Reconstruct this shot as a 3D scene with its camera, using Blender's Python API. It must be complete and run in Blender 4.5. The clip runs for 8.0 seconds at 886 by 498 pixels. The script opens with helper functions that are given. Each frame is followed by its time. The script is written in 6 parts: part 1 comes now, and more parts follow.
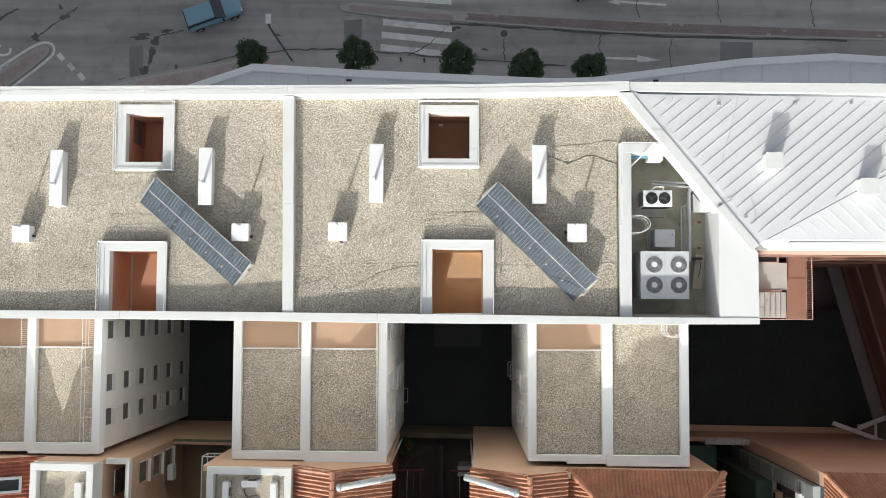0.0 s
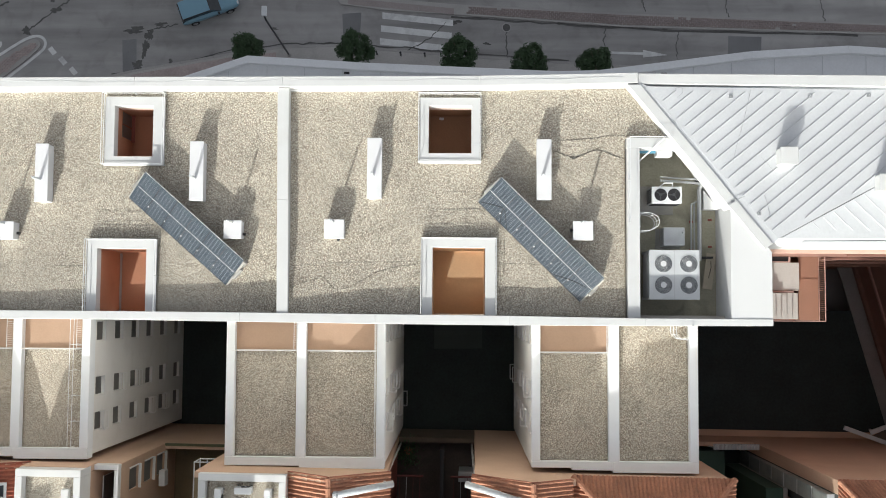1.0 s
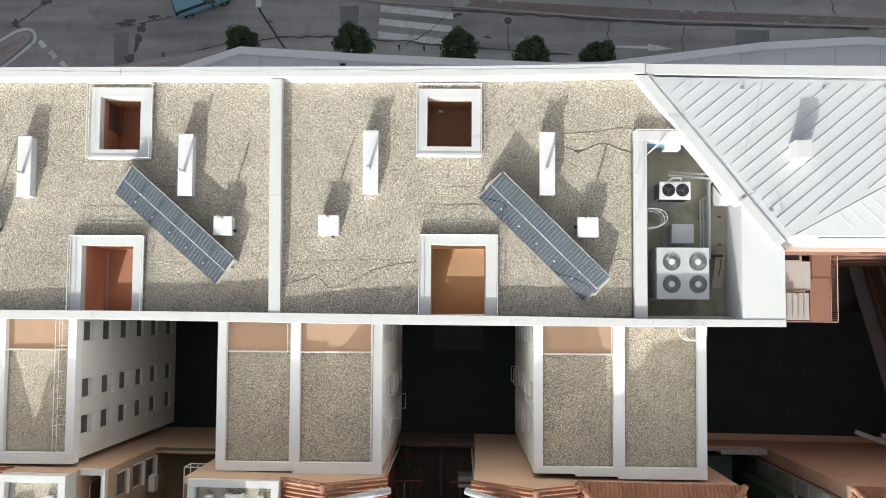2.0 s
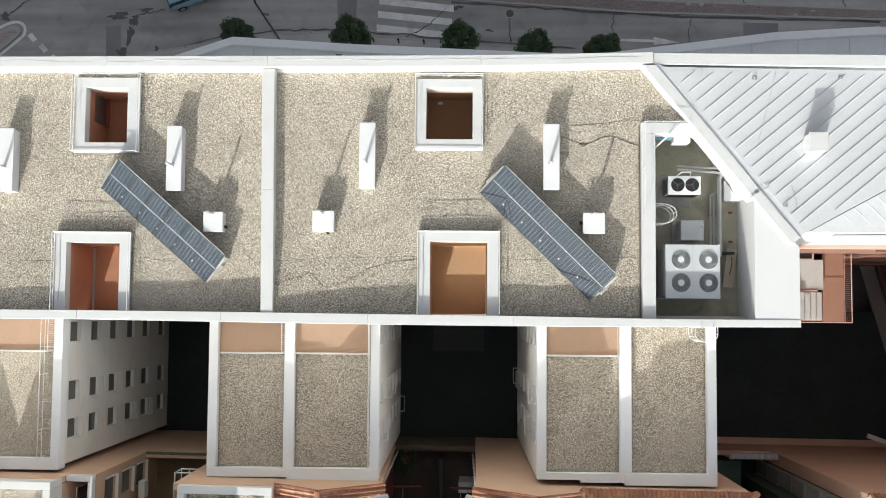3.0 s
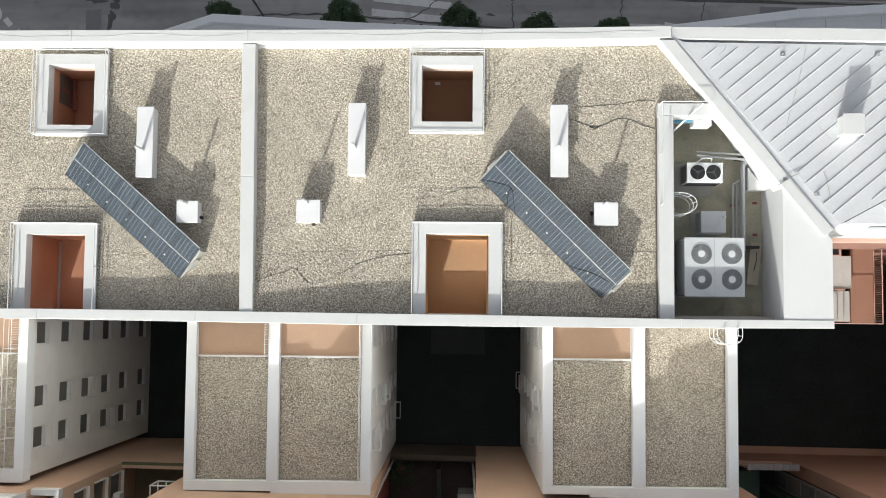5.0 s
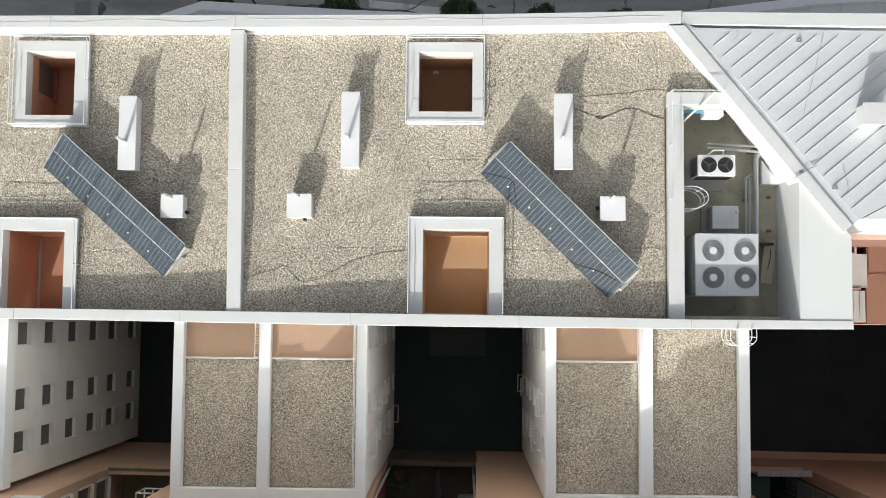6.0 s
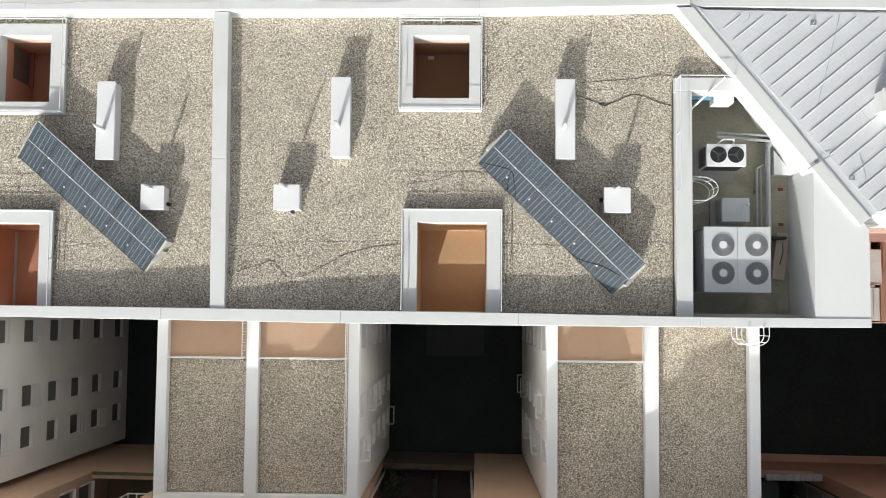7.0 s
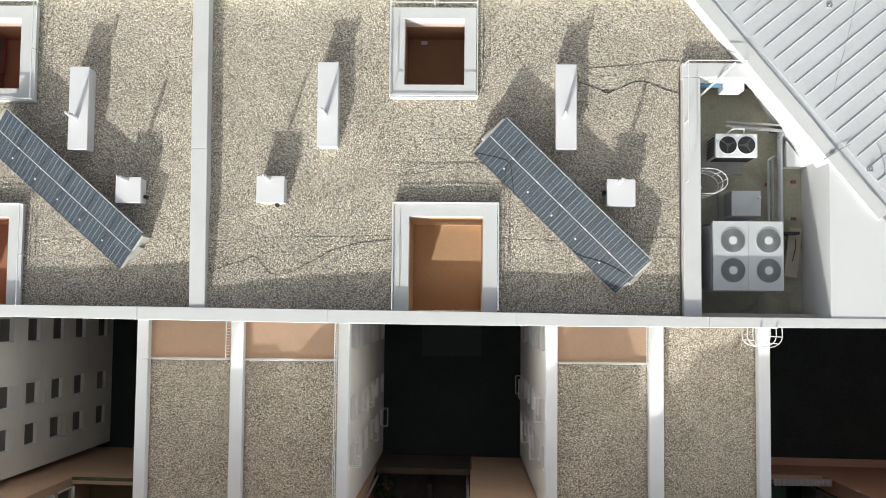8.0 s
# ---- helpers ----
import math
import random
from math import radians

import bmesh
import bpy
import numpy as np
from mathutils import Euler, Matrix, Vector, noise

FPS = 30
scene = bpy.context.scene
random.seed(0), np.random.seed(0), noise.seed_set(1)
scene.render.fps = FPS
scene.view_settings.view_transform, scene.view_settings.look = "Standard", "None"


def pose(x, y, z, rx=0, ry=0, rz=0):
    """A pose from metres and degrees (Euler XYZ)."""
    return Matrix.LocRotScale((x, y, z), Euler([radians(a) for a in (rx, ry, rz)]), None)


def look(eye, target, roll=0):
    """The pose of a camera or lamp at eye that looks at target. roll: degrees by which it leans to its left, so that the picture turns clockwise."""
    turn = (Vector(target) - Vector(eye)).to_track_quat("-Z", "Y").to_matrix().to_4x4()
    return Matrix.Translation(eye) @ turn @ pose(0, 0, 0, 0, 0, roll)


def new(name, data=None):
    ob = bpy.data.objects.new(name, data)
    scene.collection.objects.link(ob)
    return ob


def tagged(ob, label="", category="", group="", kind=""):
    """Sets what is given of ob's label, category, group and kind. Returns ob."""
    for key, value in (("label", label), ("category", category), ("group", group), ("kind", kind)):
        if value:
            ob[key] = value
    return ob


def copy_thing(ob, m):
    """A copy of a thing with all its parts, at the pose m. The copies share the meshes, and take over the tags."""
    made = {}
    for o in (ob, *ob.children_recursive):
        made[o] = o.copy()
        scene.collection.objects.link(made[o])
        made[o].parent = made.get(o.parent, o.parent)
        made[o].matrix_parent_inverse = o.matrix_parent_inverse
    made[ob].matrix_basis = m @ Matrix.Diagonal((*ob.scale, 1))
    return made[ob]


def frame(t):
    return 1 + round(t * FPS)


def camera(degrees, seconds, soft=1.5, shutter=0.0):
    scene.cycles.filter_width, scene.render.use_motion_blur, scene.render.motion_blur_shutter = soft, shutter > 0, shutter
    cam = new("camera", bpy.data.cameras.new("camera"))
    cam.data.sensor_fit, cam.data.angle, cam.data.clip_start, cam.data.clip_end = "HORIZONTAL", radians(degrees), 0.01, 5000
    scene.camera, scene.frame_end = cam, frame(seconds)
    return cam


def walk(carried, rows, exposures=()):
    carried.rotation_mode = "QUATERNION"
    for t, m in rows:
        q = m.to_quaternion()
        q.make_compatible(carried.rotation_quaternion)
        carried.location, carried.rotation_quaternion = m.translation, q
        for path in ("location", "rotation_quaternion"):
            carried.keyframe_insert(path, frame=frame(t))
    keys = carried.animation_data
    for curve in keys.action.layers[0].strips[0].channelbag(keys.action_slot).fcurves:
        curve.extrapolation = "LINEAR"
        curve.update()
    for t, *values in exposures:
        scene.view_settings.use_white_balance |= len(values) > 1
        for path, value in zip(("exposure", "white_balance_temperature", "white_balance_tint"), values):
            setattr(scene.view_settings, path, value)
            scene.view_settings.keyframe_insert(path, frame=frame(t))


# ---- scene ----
cam = camera(48.0, 8.0, soft=0.95)
PATH = [  # seconds, x, y, z, and the turns about x, y and z in degrees
    (0, 1.204, 0.197, 67.184, 3.447, 0.954, 0.302),
    (0.5, 1.186, 0.202, 66.277, 3.473, 0.960, 0.354),
    (1, 1.164, 0.181, 65.338, 3.506, 0.976, 0.391),
    (1.5, 1.180, 0.147, 64.405, 3.536, 0.987, 0.431),
    (3, 1.230, 0.066, 61.686, 3.634, 1.060, 0.473),
    (3.5, 1.209, 0.009, 60.748, 3.663, 1.086, 0.495),
    (4, 1.212, -0.016, 59.816, 3.705, 1.092, 0.514),
    (4.5, 1.257, -0.043, 58.838, 3.734, 1.094, 0.527),
    (6, 1.403, -0.119, 55.934, 3.874, 1.195, 0.558),
    (6.5, 1.445, -0.168, 54.981, 3.874, 1.221, 0.571),
    (7, 1.539, -0.181, 54.047, 3.839, 1.211, 0.573),
    (7.5, 1.647, -0.187, 53.077, 3.761, 1.178, 0.575),
    (8, 1.681, -0.102, 52.096, 3.680, 1.150, 0.596),
]
walk(cam, [(t, pose(*p)) for t, *p in PATH], exposures=[(0.0, 0.05, 6420.0, 6.2), (4.5, -0.01, 6420.0, 6.2), (6.0, -0.10, 6420.0, 6.2), (8.0, -0.16, 6420.0, 6.2)])

# ---- light ----
SUN_AZ, SUN_TAN = 16.0, 0.40          # shadows fall this far east of north; rise over run
ELEV = math.atan(SUN_TAN)
world = bpy.data.worlds.new("world")
scene.world = world
world.use_nodes = True
wn = world.node_tree.nodes
sky = wn.new("ShaderNodeTexSky")
sky.sky_type = 'NISHITA'
sky.sun_disc = False
sky.air_density, sky.dust_density, sky.ozone_density = 1.0, 4.0, 0.4
sky.sun_elevation = ELEV
sky.sun_rotation = radians(180 + SUN_AZ)
wn["Background"].inputs["Strength"].default_value = 0.173
haze = wn.new("ShaderNodeHueSaturation")
haze.inputs["Hue"].default_value = 0.53
haze.inputs["Saturation"].default_value = 0.28
world.node_tree.links.new(sky.outputs[0], haze.inputs["Color"])
world.node_tree.links.new(haze.outputs[0], wn["Background"].inputs["Color"])
sun_data = bpy.data.lights.new("sun", 'SUN')
sun_data.energy, sun_data.angle, sun_data.color = 4.4, radians(0.53), (1.0, 0.965, 0.92)
sun = new("sun", sun_data)
away = Vector((math.sin(radians(SUN_AZ)), math.cos(radians(SUN_AZ)), -SUN_TAN))
sun.matrix_world = look((0, 0, 60), Vector((0, 0, 60)) + away)


# ---- materials ----
def material(name, base, rough=0.8, metal=0.0, spread=0.15, big=0.6, fine=25.0, bump=0.15, dirt=0.0, dirt_color=(0.2, 0.18, 0.15), bump_size=0.01, per_piece=0.0):
    """Base colour varied at two scales, with fine relief and soft stains."""
    m = bpy.data.materials.new(name)
    m.use_nodes = True
    n, l = m.node_tree.nodes, m.node_tree.links
    b = n["Principled BSDF"]
    b.inputs["Roughness"].default_value, b.inputs["Metallic"].default_value = rough, metal
    tc = n.new("ShaderNodeTexCoord")
    geo = n.new("ShaderNodeNewGeometry")
    pos = geo.outputs["Position"]
    n1, n2 = n.new("ShaderNodeTexNoise"), n.new("ShaderNodeTexNoise")
    n1.inputs["Scale"].default_value, n1.inputs["Detail"].default_value = big, 5
    n2.inputs["Scale"].default_value, n2.inputs["Detail"].default_value = fine, 3
    l.new(pos, n1.inputs["Vector"]), l.new(pos, n2.inputs["Vector"])
    add = n.new("ShaderNodeMath")
    add.operation = 'ADD'
    l.new(n1.outputs["Fac"], add.inputs[0]), l.new(n2.outputs["Fac"], add.inputs[1])
    val = n.new("ShaderNodeMapRange")
    val.inputs["From Min"].default_value, val.inputs["From Max"].default_value = 0.6, 1.4
    val.inputs["To Min"].default_value, val.inputs["To Max"].default_value = 1 - spread, 1 + spread
    l.new(add.outputs[0], val.inputs["Value"])
    hsv = n.new("ShaderNodeHueSaturation")
    hsv.inputs["Color"].default_value = (*base, 1)
    value = val.outputs[0]
    if per_piece:
        info = n.new("ShaderNodeObjectInfo")
        pr = n.new("ShaderNodeMapRange")
        pr.inputs["To Min"].default_value, pr.inputs["To Max"].default_value = 1 - per_piece, 1 + per_piece
        l.new(info.outputs["Random"], pr.inputs["Value"])
        mul = n.new("ShaderNodeMath")
        mul.operation = 'MULTIPLY'
        l.new(value, mul.inputs[0]), l.new(pr.outputs[0], mul.inputs[1])
        value = mul.outputs[0]
    l.new(value, hsv.inputs["Value"])
    color = hsv.outputs[0]
    if dirt:
        n3 = n.new("ShaderNodeTexNoise")
        n3.inputs["Scale"].default_value, n3.inputs["Detail"].default_value, n3.inputs["Distortion"].default_value = 0.9, 8, 0.6
        l.new(pos, n3.inputs["Vector"])
        r3 = n.new("ShaderNodeMapRange")
        r3.inputs["From Min"].default_value, r3.inputs["From Max"].default_value = 0.52, 0.75
        r3.inputs["To Max"].default_value = dirt
        l.new(n3.outputs["Fac"], r3.inputs["Value"])
        mix = n.new("ShaderNodeMixRGB")
        mix.inputs["Color2"].default_value = (*dirt_color, 1)
        l.new(r3.outputs[0], mix.inputs["Fac"]), l.new(color, mix.inputs["Color1"])
        color = mix.outputs[0]
    l.new(color, b.inputs["Base Color"])
    if bump:
        bp = n.new("ShaderNodeBump")
        bp.inputs["Strength"].default_value, bp.inputs["Distance"].default_value = bump, bump_size
        l.new(n2.outputs["Fac"], bp.inputs["Height"]), l.new(bp.outputs[0], b.inputs["Normal"])
    return m


def gravel_material(name, dark=1.55):
    """Pebbles of mixed beige, grey and brown, each cell its own shade, with dark gaps."""
    m = bpy.data.materials.new(name)
    m.use_nodes = True
    n, l = m.node_tree.nodes, m.node_tree.links
    b = n["Principled BSDF"]
    b.inputs["Roughness"].default_value = 0.9
    geo = n.new("ShaderNodeNewGeometry")
    vor = n.new("ShaderNodeTexVoronoi")
    vor.inputs["Scale"].default_value, vor.inputs["Randomness"].default_value = 30.0, 1.0
    l.new(geo.outputs["Position"], vor.inputs["Vector"])
    sep = n.new("ShaderNodeSeparateColor")
    l.new(vor.outputs["Color"], sep.inputs[0])
    ramp = n.new("ShaderNodeValToRGB")
    e = ramp.color_ramp.elements
    e[0].position, e[0].color = 0.0, (0.140 * dark, 0.111 * dark, 0.088 * dark, 1)
    e[1].position, e[1].color = 1.0, (0.555 * dark, 0.525 * dark, 0.447 * dark, 1)
    for p, c in ((0.16, (0.220, 0.178, 0.138)), (0.34, (0.388, 0.358, 0.291)), (0.52, (0.325, 0.277, 0.220)), (0.78, (0.492, 0.464, 0.388))):
        k = e.new(p)
        k.color = (c[0] * dark, c[1] * dark, c[2] * dark, 1)
    l.new(sep.outputs[0], ramp.inputs["Fac"])
    big = n.new("ShaderNodeTexNoise")
    big.inputs["Scale"].default_value, big.inputs["Detail"].default_value, big.inputs["Roughness"].default_value = 0.7, 6, 0.72
    l.new(geo.outputs["Position"], big.inputs["Vector"])
    mr = n.new("ShaderNodeMapRange")
    mr.inputs["From Min"].default_value, mr.inputs["From Max"].default_value = 0.3, 0.7
    mr.inputs["To Min"].default_value, mr.inputs["To Max"].default_value = 0.87, 1.17
    l.new(big.outputs["Fac"], mr.inputs["Value"])
    gap = n.new("ShaderNodeMapRange")
    gap.inputs["From Min"].default_value, gap.inputs["From Max"].default_value = 0.40, 0.72
    gap.inputs["To Min"].default_value, gap.inputs["To Max"].default_value = 1.11, 0.36
    l.new(vor.outputs["Distance"], gap.inputs["Value"])
    mul = n.new("ShaderNodeMath")
    mul.operation = 'MULTIPLY'
    l.new(mr.outputs[0], mul.inputs[0]), l.new(gap.outputs[0], mul.inputs[1])
    hsv = n.new("ShaderNodeHueSaturation")
    l.new(ramp.outputs[0], hsv.inputs["Color"]), l.new(mul.outputs[0], hsv.inputs["Value"])
    l.new(hsv.outputs[0], b.inputs["Base Color"])
    bp = n.new("ShaderNodeBump")
    bp.invert = True
    bp.inputs["Strength"].default_value, bp.inputs["Distance"].default_value = 0.7, 0.02
    l.new(vor.outputs["Distance"], bp.inputs["Height"]), l.new(bp.outputs[0], b.inputs["Normal"])
    return m


def cell_material(name):
    """Dark blue silicon half-cells with pale gaps, laid by the panel's own x and y."""
    m = bpy.data.materials.new(name)
    m.use_nodes = True
    n, l = m.node_tree.nodes, m.node_tree.links
    b = n["Principled BSDF"]
    b.inputs["Roughness"].default_value, b.inputs["Coat Weight"].default_value, b.inputs["Coat Roughness"].default_value = 0.42, 0.0, 0.15
    b.inputs["Specular IOR Level"].default_value = 0.32
    tc = n.new("ShaderNodeTexCoord")
    sep = n.new("ShaderNodeSeparateXYZ")
    l.new(tc.outputs["Object"], sep.inputs[0])
    masks = []
    for axis, pitch, line in ((0, 0.169, 0.011), (1, 0.0825, 0.0055)):
        d = n.new("ShaderNodeMath")
        d.operation = 'DIVIDE'
        d.inputs[1].default_value = pitch
        l.new(sep.outputs[axis], d.inputs[0])
        f = n.new("ShaderNodeMath")
        f.operation = 'FRACT'
        l.new(d.outputs[0], f.inputs[0])
        lt = n.new("ShaderNodeMath")
        lt.operation = 'LESS_THAN'
        lt.inputs[1].default_value = line / pitch
        l.new(f.outputs[0], lt.inputs[0])
        masks.append(lt.outputs[0])
    mx = n.new("ShaderNodeMath")
    mx.operation = 'MAXIMUM'
    l.new(masks[0], mx.inputs[0]), l.new(masks[1], mx.inputs[1])
    noise_n = n.new("ShaderNodeTexNoise")
    noise_n.inputs["Scale"].default_value = 3.0
    l.new(tc.outputs["Object"], noise_n.inputs["Vector"])
    cell = n.new("ShaderNodeValToRGB")
    cell.color_ramp.elements[0].color, cell.color_ramp.elements[1].color = (0.020, 0.031, 0.044, 1), (0.040, 0.055, 0.073, 1)
    l.new(noise_n.outputs["Fac"], cell.inputs["Fac"])
    mix = n.new("ShaderNodeMixRGB")
    mix.inputs["Color2"].default_value = (0.34, 0.38, 0.42, 1)
    l.new(mx.outputs[0], mix.inputs["Fac"]), l.new(cell.outputs[0], mix.inputs["Color1"])
    l.new(mix.outputs[0], b.inputs["Base Color"])
    return m


def glass_material(name, color=(0.03, 0.035, 0.04)):
    m = material(name, color, 0.08, 0.0, 0.2, 0.8, 4.0, 0.0)
    return m


WHITE = material("white_paint", (0.665, 0.67, 0.665), 0.75, spread=0.04, big=0.5, fine=30, bump=0.08, dirt=0.22, dirt_color=(0.55, 0.53, 0.50))
CHIMNEY_WHITE = material("chimney_white", (0.76, 0.76, 0.77), 0.75, spread=0.03, big=0.6, fine=25, bump=0.06, dirt=0.15, dirt_color=(0.62, 0.61, 0.60))
WALL_WHITE = material("white_render", (0.80, 0.80, 0.785), 0.85, spread=0.05, big=0.4, fine=18, bump=0.12, dirt=0.18, dirt_color=(0.52, 0.50, 0.47))
METAL_WHITE = material("white_metal", (0.74, 0.75, 0.76), 0.45, 0.0, spread=0.04, bump=0.0)
FRESH_WHITE = material("fresh_white_paint", (0.71, 0.715, 0.715), 0.7, spread=0.03, big=0.6, fine=20, bump=0.04, dirt=0.15, dirt_color=(0.7, 0.7, 0.69))
WING_WHITE = material("wing_coping_white", (0.83, 0.865, 0.895), 0.7, spread=0.04, big=0.6, fine=20, bump=0.05, dirt=0.25, dirt_color=(0.73, 0.745, 0.755))
ROOF_METAL = material("roof_sheet", (0.70, 0.715, 0.73), 0.5, 0.15, spread=0.06, big=0.5, fine=9, bump=0.04, dirt=0.15, dirt_color=(0.5, 0.5, 0.5))
GREY_METAL = material("grey_coping", (0.50, 0.52, 0.54), 0.5, 0.2, spread=0.07, bump=0.03, dirt=0.2)
GALV = material("galvanised_steel", (0.55, 0.56, 0.57), 0.38, 0.85, spread=0.12, bump=0.03)
UNIT_GREY = material("unit_grey", (0.66, 0.68, 0.69), 0.5, 0.1, spread=0.06, bump=0.02, dirt=0.2)
GRILLE = material("grille_grey", (0.48, 0.49, 0.50), 0.5, 0.2, spread=0.06, bump=0.0)
BLADE = material("fan_blade", (0.06, 0.062, 0.065), 0.5, spread=0.1, bump=0.0)
BLACK = material("black_plastic", (0.02, 0.02, 0.022), 0.5, spread=0.2, bump=0.0)
GRAVEL = gravel_material("roof_gravel")
CELLS = cell_material("solar_cells")
ALU = material("aluminium_frame", (0.045, 0.048, 0.052), 0.4, 0.4, spread=0.06, bump=0.0)
CONCRETE = material("concrete", (0.44, 0.42, 0.325), 0.85, spread=0.18, big=0.9, fine=14, bump=0.1, dirt=0.7, dirt_color=(0.17, 0.155, 0.12))
CONCRETE_LIGHT = material("light_concrete", (0.42, 0.41, 0.38), 0.85, spread=0.12, bump=0.1, dirt=0.3)
ORANGE = material("orange_render", (0.57, 0.395, 0.285), 0.9, spread=0.08, big=0.5, fine=20, bump=0.1, dirt=0.25, dirt_color=(0.48, 0.31, 0.22))
PEACH = material("peach_floor", (0.47, 0.325, 0.232), 0.85, spread=0.08, big=0.9, fine=16, bump=0.06, dirt=0.3, dirt_color=(0.45, 0.30, 0.22))
RUST = material("red_render", (0.36, 0.145, 0.085), 0.9, spread=0.10, big=0.6, fine=18, bump=0.1, dirt=0.3, dirt_color=(0.30, 0.13, 0.09))
MAROON = material("maroon_trim", (0.30, 0.09, 0.07), 0.7, spread=0.12, bump=0.05)
TILE = material("clay_tile", (0.41, 0.195, 0.12), 0.85, spread=0.28, big=1.5, fine=9, bump=0.15, dirt=0.5, dirt_color=(0.26, 0.13, 0.09))
TILE_DARK = material("dark_clay_tile", (0.33, 0.11, 0.07), 0.85, spread=0.28, big=1.5, fine=9, bump=0.15, dirt=0.4, dirt_color=(0.16, 0.07, 0.05))
ASPHALT = material("asphalt", (0.205, 0.20, 0.197), 0.9, spread=0.2, big=0.18, fine=30, bump=0.15, dirt=0.5, dirt_color=(0.27, 0.26, 0.25))


def road_material(name):
    """Worn asphalt: pale polished wheel tracks along the street, cloudy stains and fine aggregate."""
    m = material(name, (0.335, 0.325, 0.317), 0.88, spread=0.14, big=0.5, fine=26, bump=0.15, dirt=0.45, dirt_color=(0.20, 0.19, 0.18))
    n, l = m.node_tree.nodes, m.node_tree.links
    b = n["Principled BSDF"]
    src = b.inputs["Base Color"].links[0].from_socket
    geo = n.new("ShaderNodeNewGeometry")
    mp = n.new("ShaderNodeMapping")
    mp.inputs["Rotation"].default_value = (0, 0, radians(4))
    mp.inputs["Scale"].default_value = (0.055, 0.75, 1.0)
    l.new(geo.outputs["Position"], mp.inputs["Vector"])
    tracks = n.new("ShaderNodeTexNoise")
    tracks.inputs["Scale"].default_value, tracks.inputs["Detail"].default_value, tracks.inputs["Distortion"].default_value = 1.0, 6, 0.3
    l.new(mp.outputs[0], tracks.inputs["Vector"])
    r = n.new("ShaderNodeMapRange")
    r.inputs["From Min"].default_value, r.inputs["From Max"].default_value = 0.32, 0.68
    r.inputs["To Min"].default_value, r.inputs["To Max"].default_value = 0.74, 1.30
    l.new(tracks.outputs["Fac"], r.inputs["Value"])
    hsv = n.new("ShaderNodeHueSaturation")
    l.new(src, hsv.inputs["Color"]), l.new(r.outputs[0], hsv.inputs["Value"])
    l.new(hsv.outputs[0], b.inputs["Base Color"])
    return m


ROAD = road_material("worn_asphalt")
# Near-black courtyard colours: the deep shade is put into the paving and slab.
SHADE_GROUND = material("courtyard_shade_paving", (0.030, 0.040, 0.040), 0.9, spread=0.3, big=0.5, fine=6, bump=0.1)
SHADE_SLAB = material("shade_dark_slab", (0.055, 0.065, 0.062), 0.9, spread=0.2, bump=0.05)
PAVING = material("pavement_slabs", (0.46, 0.44, 0.42), 0.9, spread=0.16, big=0.6, fine=10, bump=0.1, dirt=0.4, dirt_color=(0.30, 0.285, 0.27))
BRICK_PAVE = material("brick_paving", (0.36, 0.30, 0.285), 0.9, spread=0.22, big=0.8, fine=8, bump=0.15, per_piece=0.25, dirt=0.3, dirt_color=(0.2, 0.16, 0.15))
KERB = material("kerb_stone", (0.40, 0.385, 0.37), 0.9, spread=0.15, bump=0.1)
ROAD_WHITE = material("road_paint", (0.72, 0.72, 0.71), 0.8, spread=0.15, big=1.5, fine=20, bump=0.0, dirt=0.5, dirt_color=(0.2, 0.2, 0.2))
GLASS = glass_material("window_glass")
BLIND = material("lowered_blind", (0.115, 0.11, 0.10), 0.35, spread=0.12, bump=0.05)
LEAF = material("leaf_green", (0.042, 0.078, 0.032), 0.7, spread=0.45, big=2.5, fine=12, bump=0.0)
BARK = material("bark", (0.11, 0.085, 0.065), 0.9, spread=0.25, bump=0.3)
CAR_BLUE = material("blue_car_paint", (0.21, 0.37, 0.47), 0.3, 0.1, spread=0.05, bump=0.0)
CAR_WHITE = material("white_car_paint", (0.72, 0.73, 0.74), 0.3, 0.0, spread=0.03, bump=0.0)
RUBBER = material("tyre_rubber", (0.02, 0.02, 0.02), 0.85, spread=0.2, bump=0.0)
GREEN = material("green_paint", (0.035, 0.075, 0.055), 0.7, spread=0.2, bump=0.05)
BLUE_PLASTIC = material("blue_plastic", (0.12, 0.30, 0.42), 0.5, spread=0.1, bump=0.0)
WOOD = material("weathered_board", (0.52, 0.46, 0.36), 0.8, spread=0.15, bump=0.1)


# ---- mesh helpers ----
def part(name, bm, mat, parent=None, label="", smooth=False):
    """Link a bmesh as one mesh object under a thing or a part."""
    me = bpy.data.meshes.new(name)
    bm.normal_update()
    bm.to_mesh(me)
    bm.free()
    me.materials.append(mat)
    if smooth:
        for p in me.polygons:
            p.use_smooth = True
    ob = new(name, me)
    if parent is not None:
        ob.parent = parent
    if label:
        ob["label"] = label
    return ob


def thing(name, label, category, at=(0, 0, 0), turn=0.0, group="", kind=""):
    ob = new(name)
    ob.matrix_world = pose(*at, 0, 0, turn)
    ob.empty_display_size = 0.2
    return tagged(ob, label, category, group, kind)


def box(x0, y0, z0, x1, y1, z1, bevel=0.0, bm=None):
    own = bm or bmesh.new()
    made = bmesh.ops.create_cube(own, size=1.0, matrix=Matrix.LocRotScale(((x0 + x1) / 2, (y0 + y1) / 2, (z0 + z1) / 2), None, (x1 - x0, y1 - y0, z1 - z0)))
    if bevel:
        edges = list({e for v in made["verts"] for e in v.link_edges})
        bmesh.ops.bevel(own, geom=edges, offset=bevel, segments=1, affect='EDGES', clamp_overlap=True)
    return own


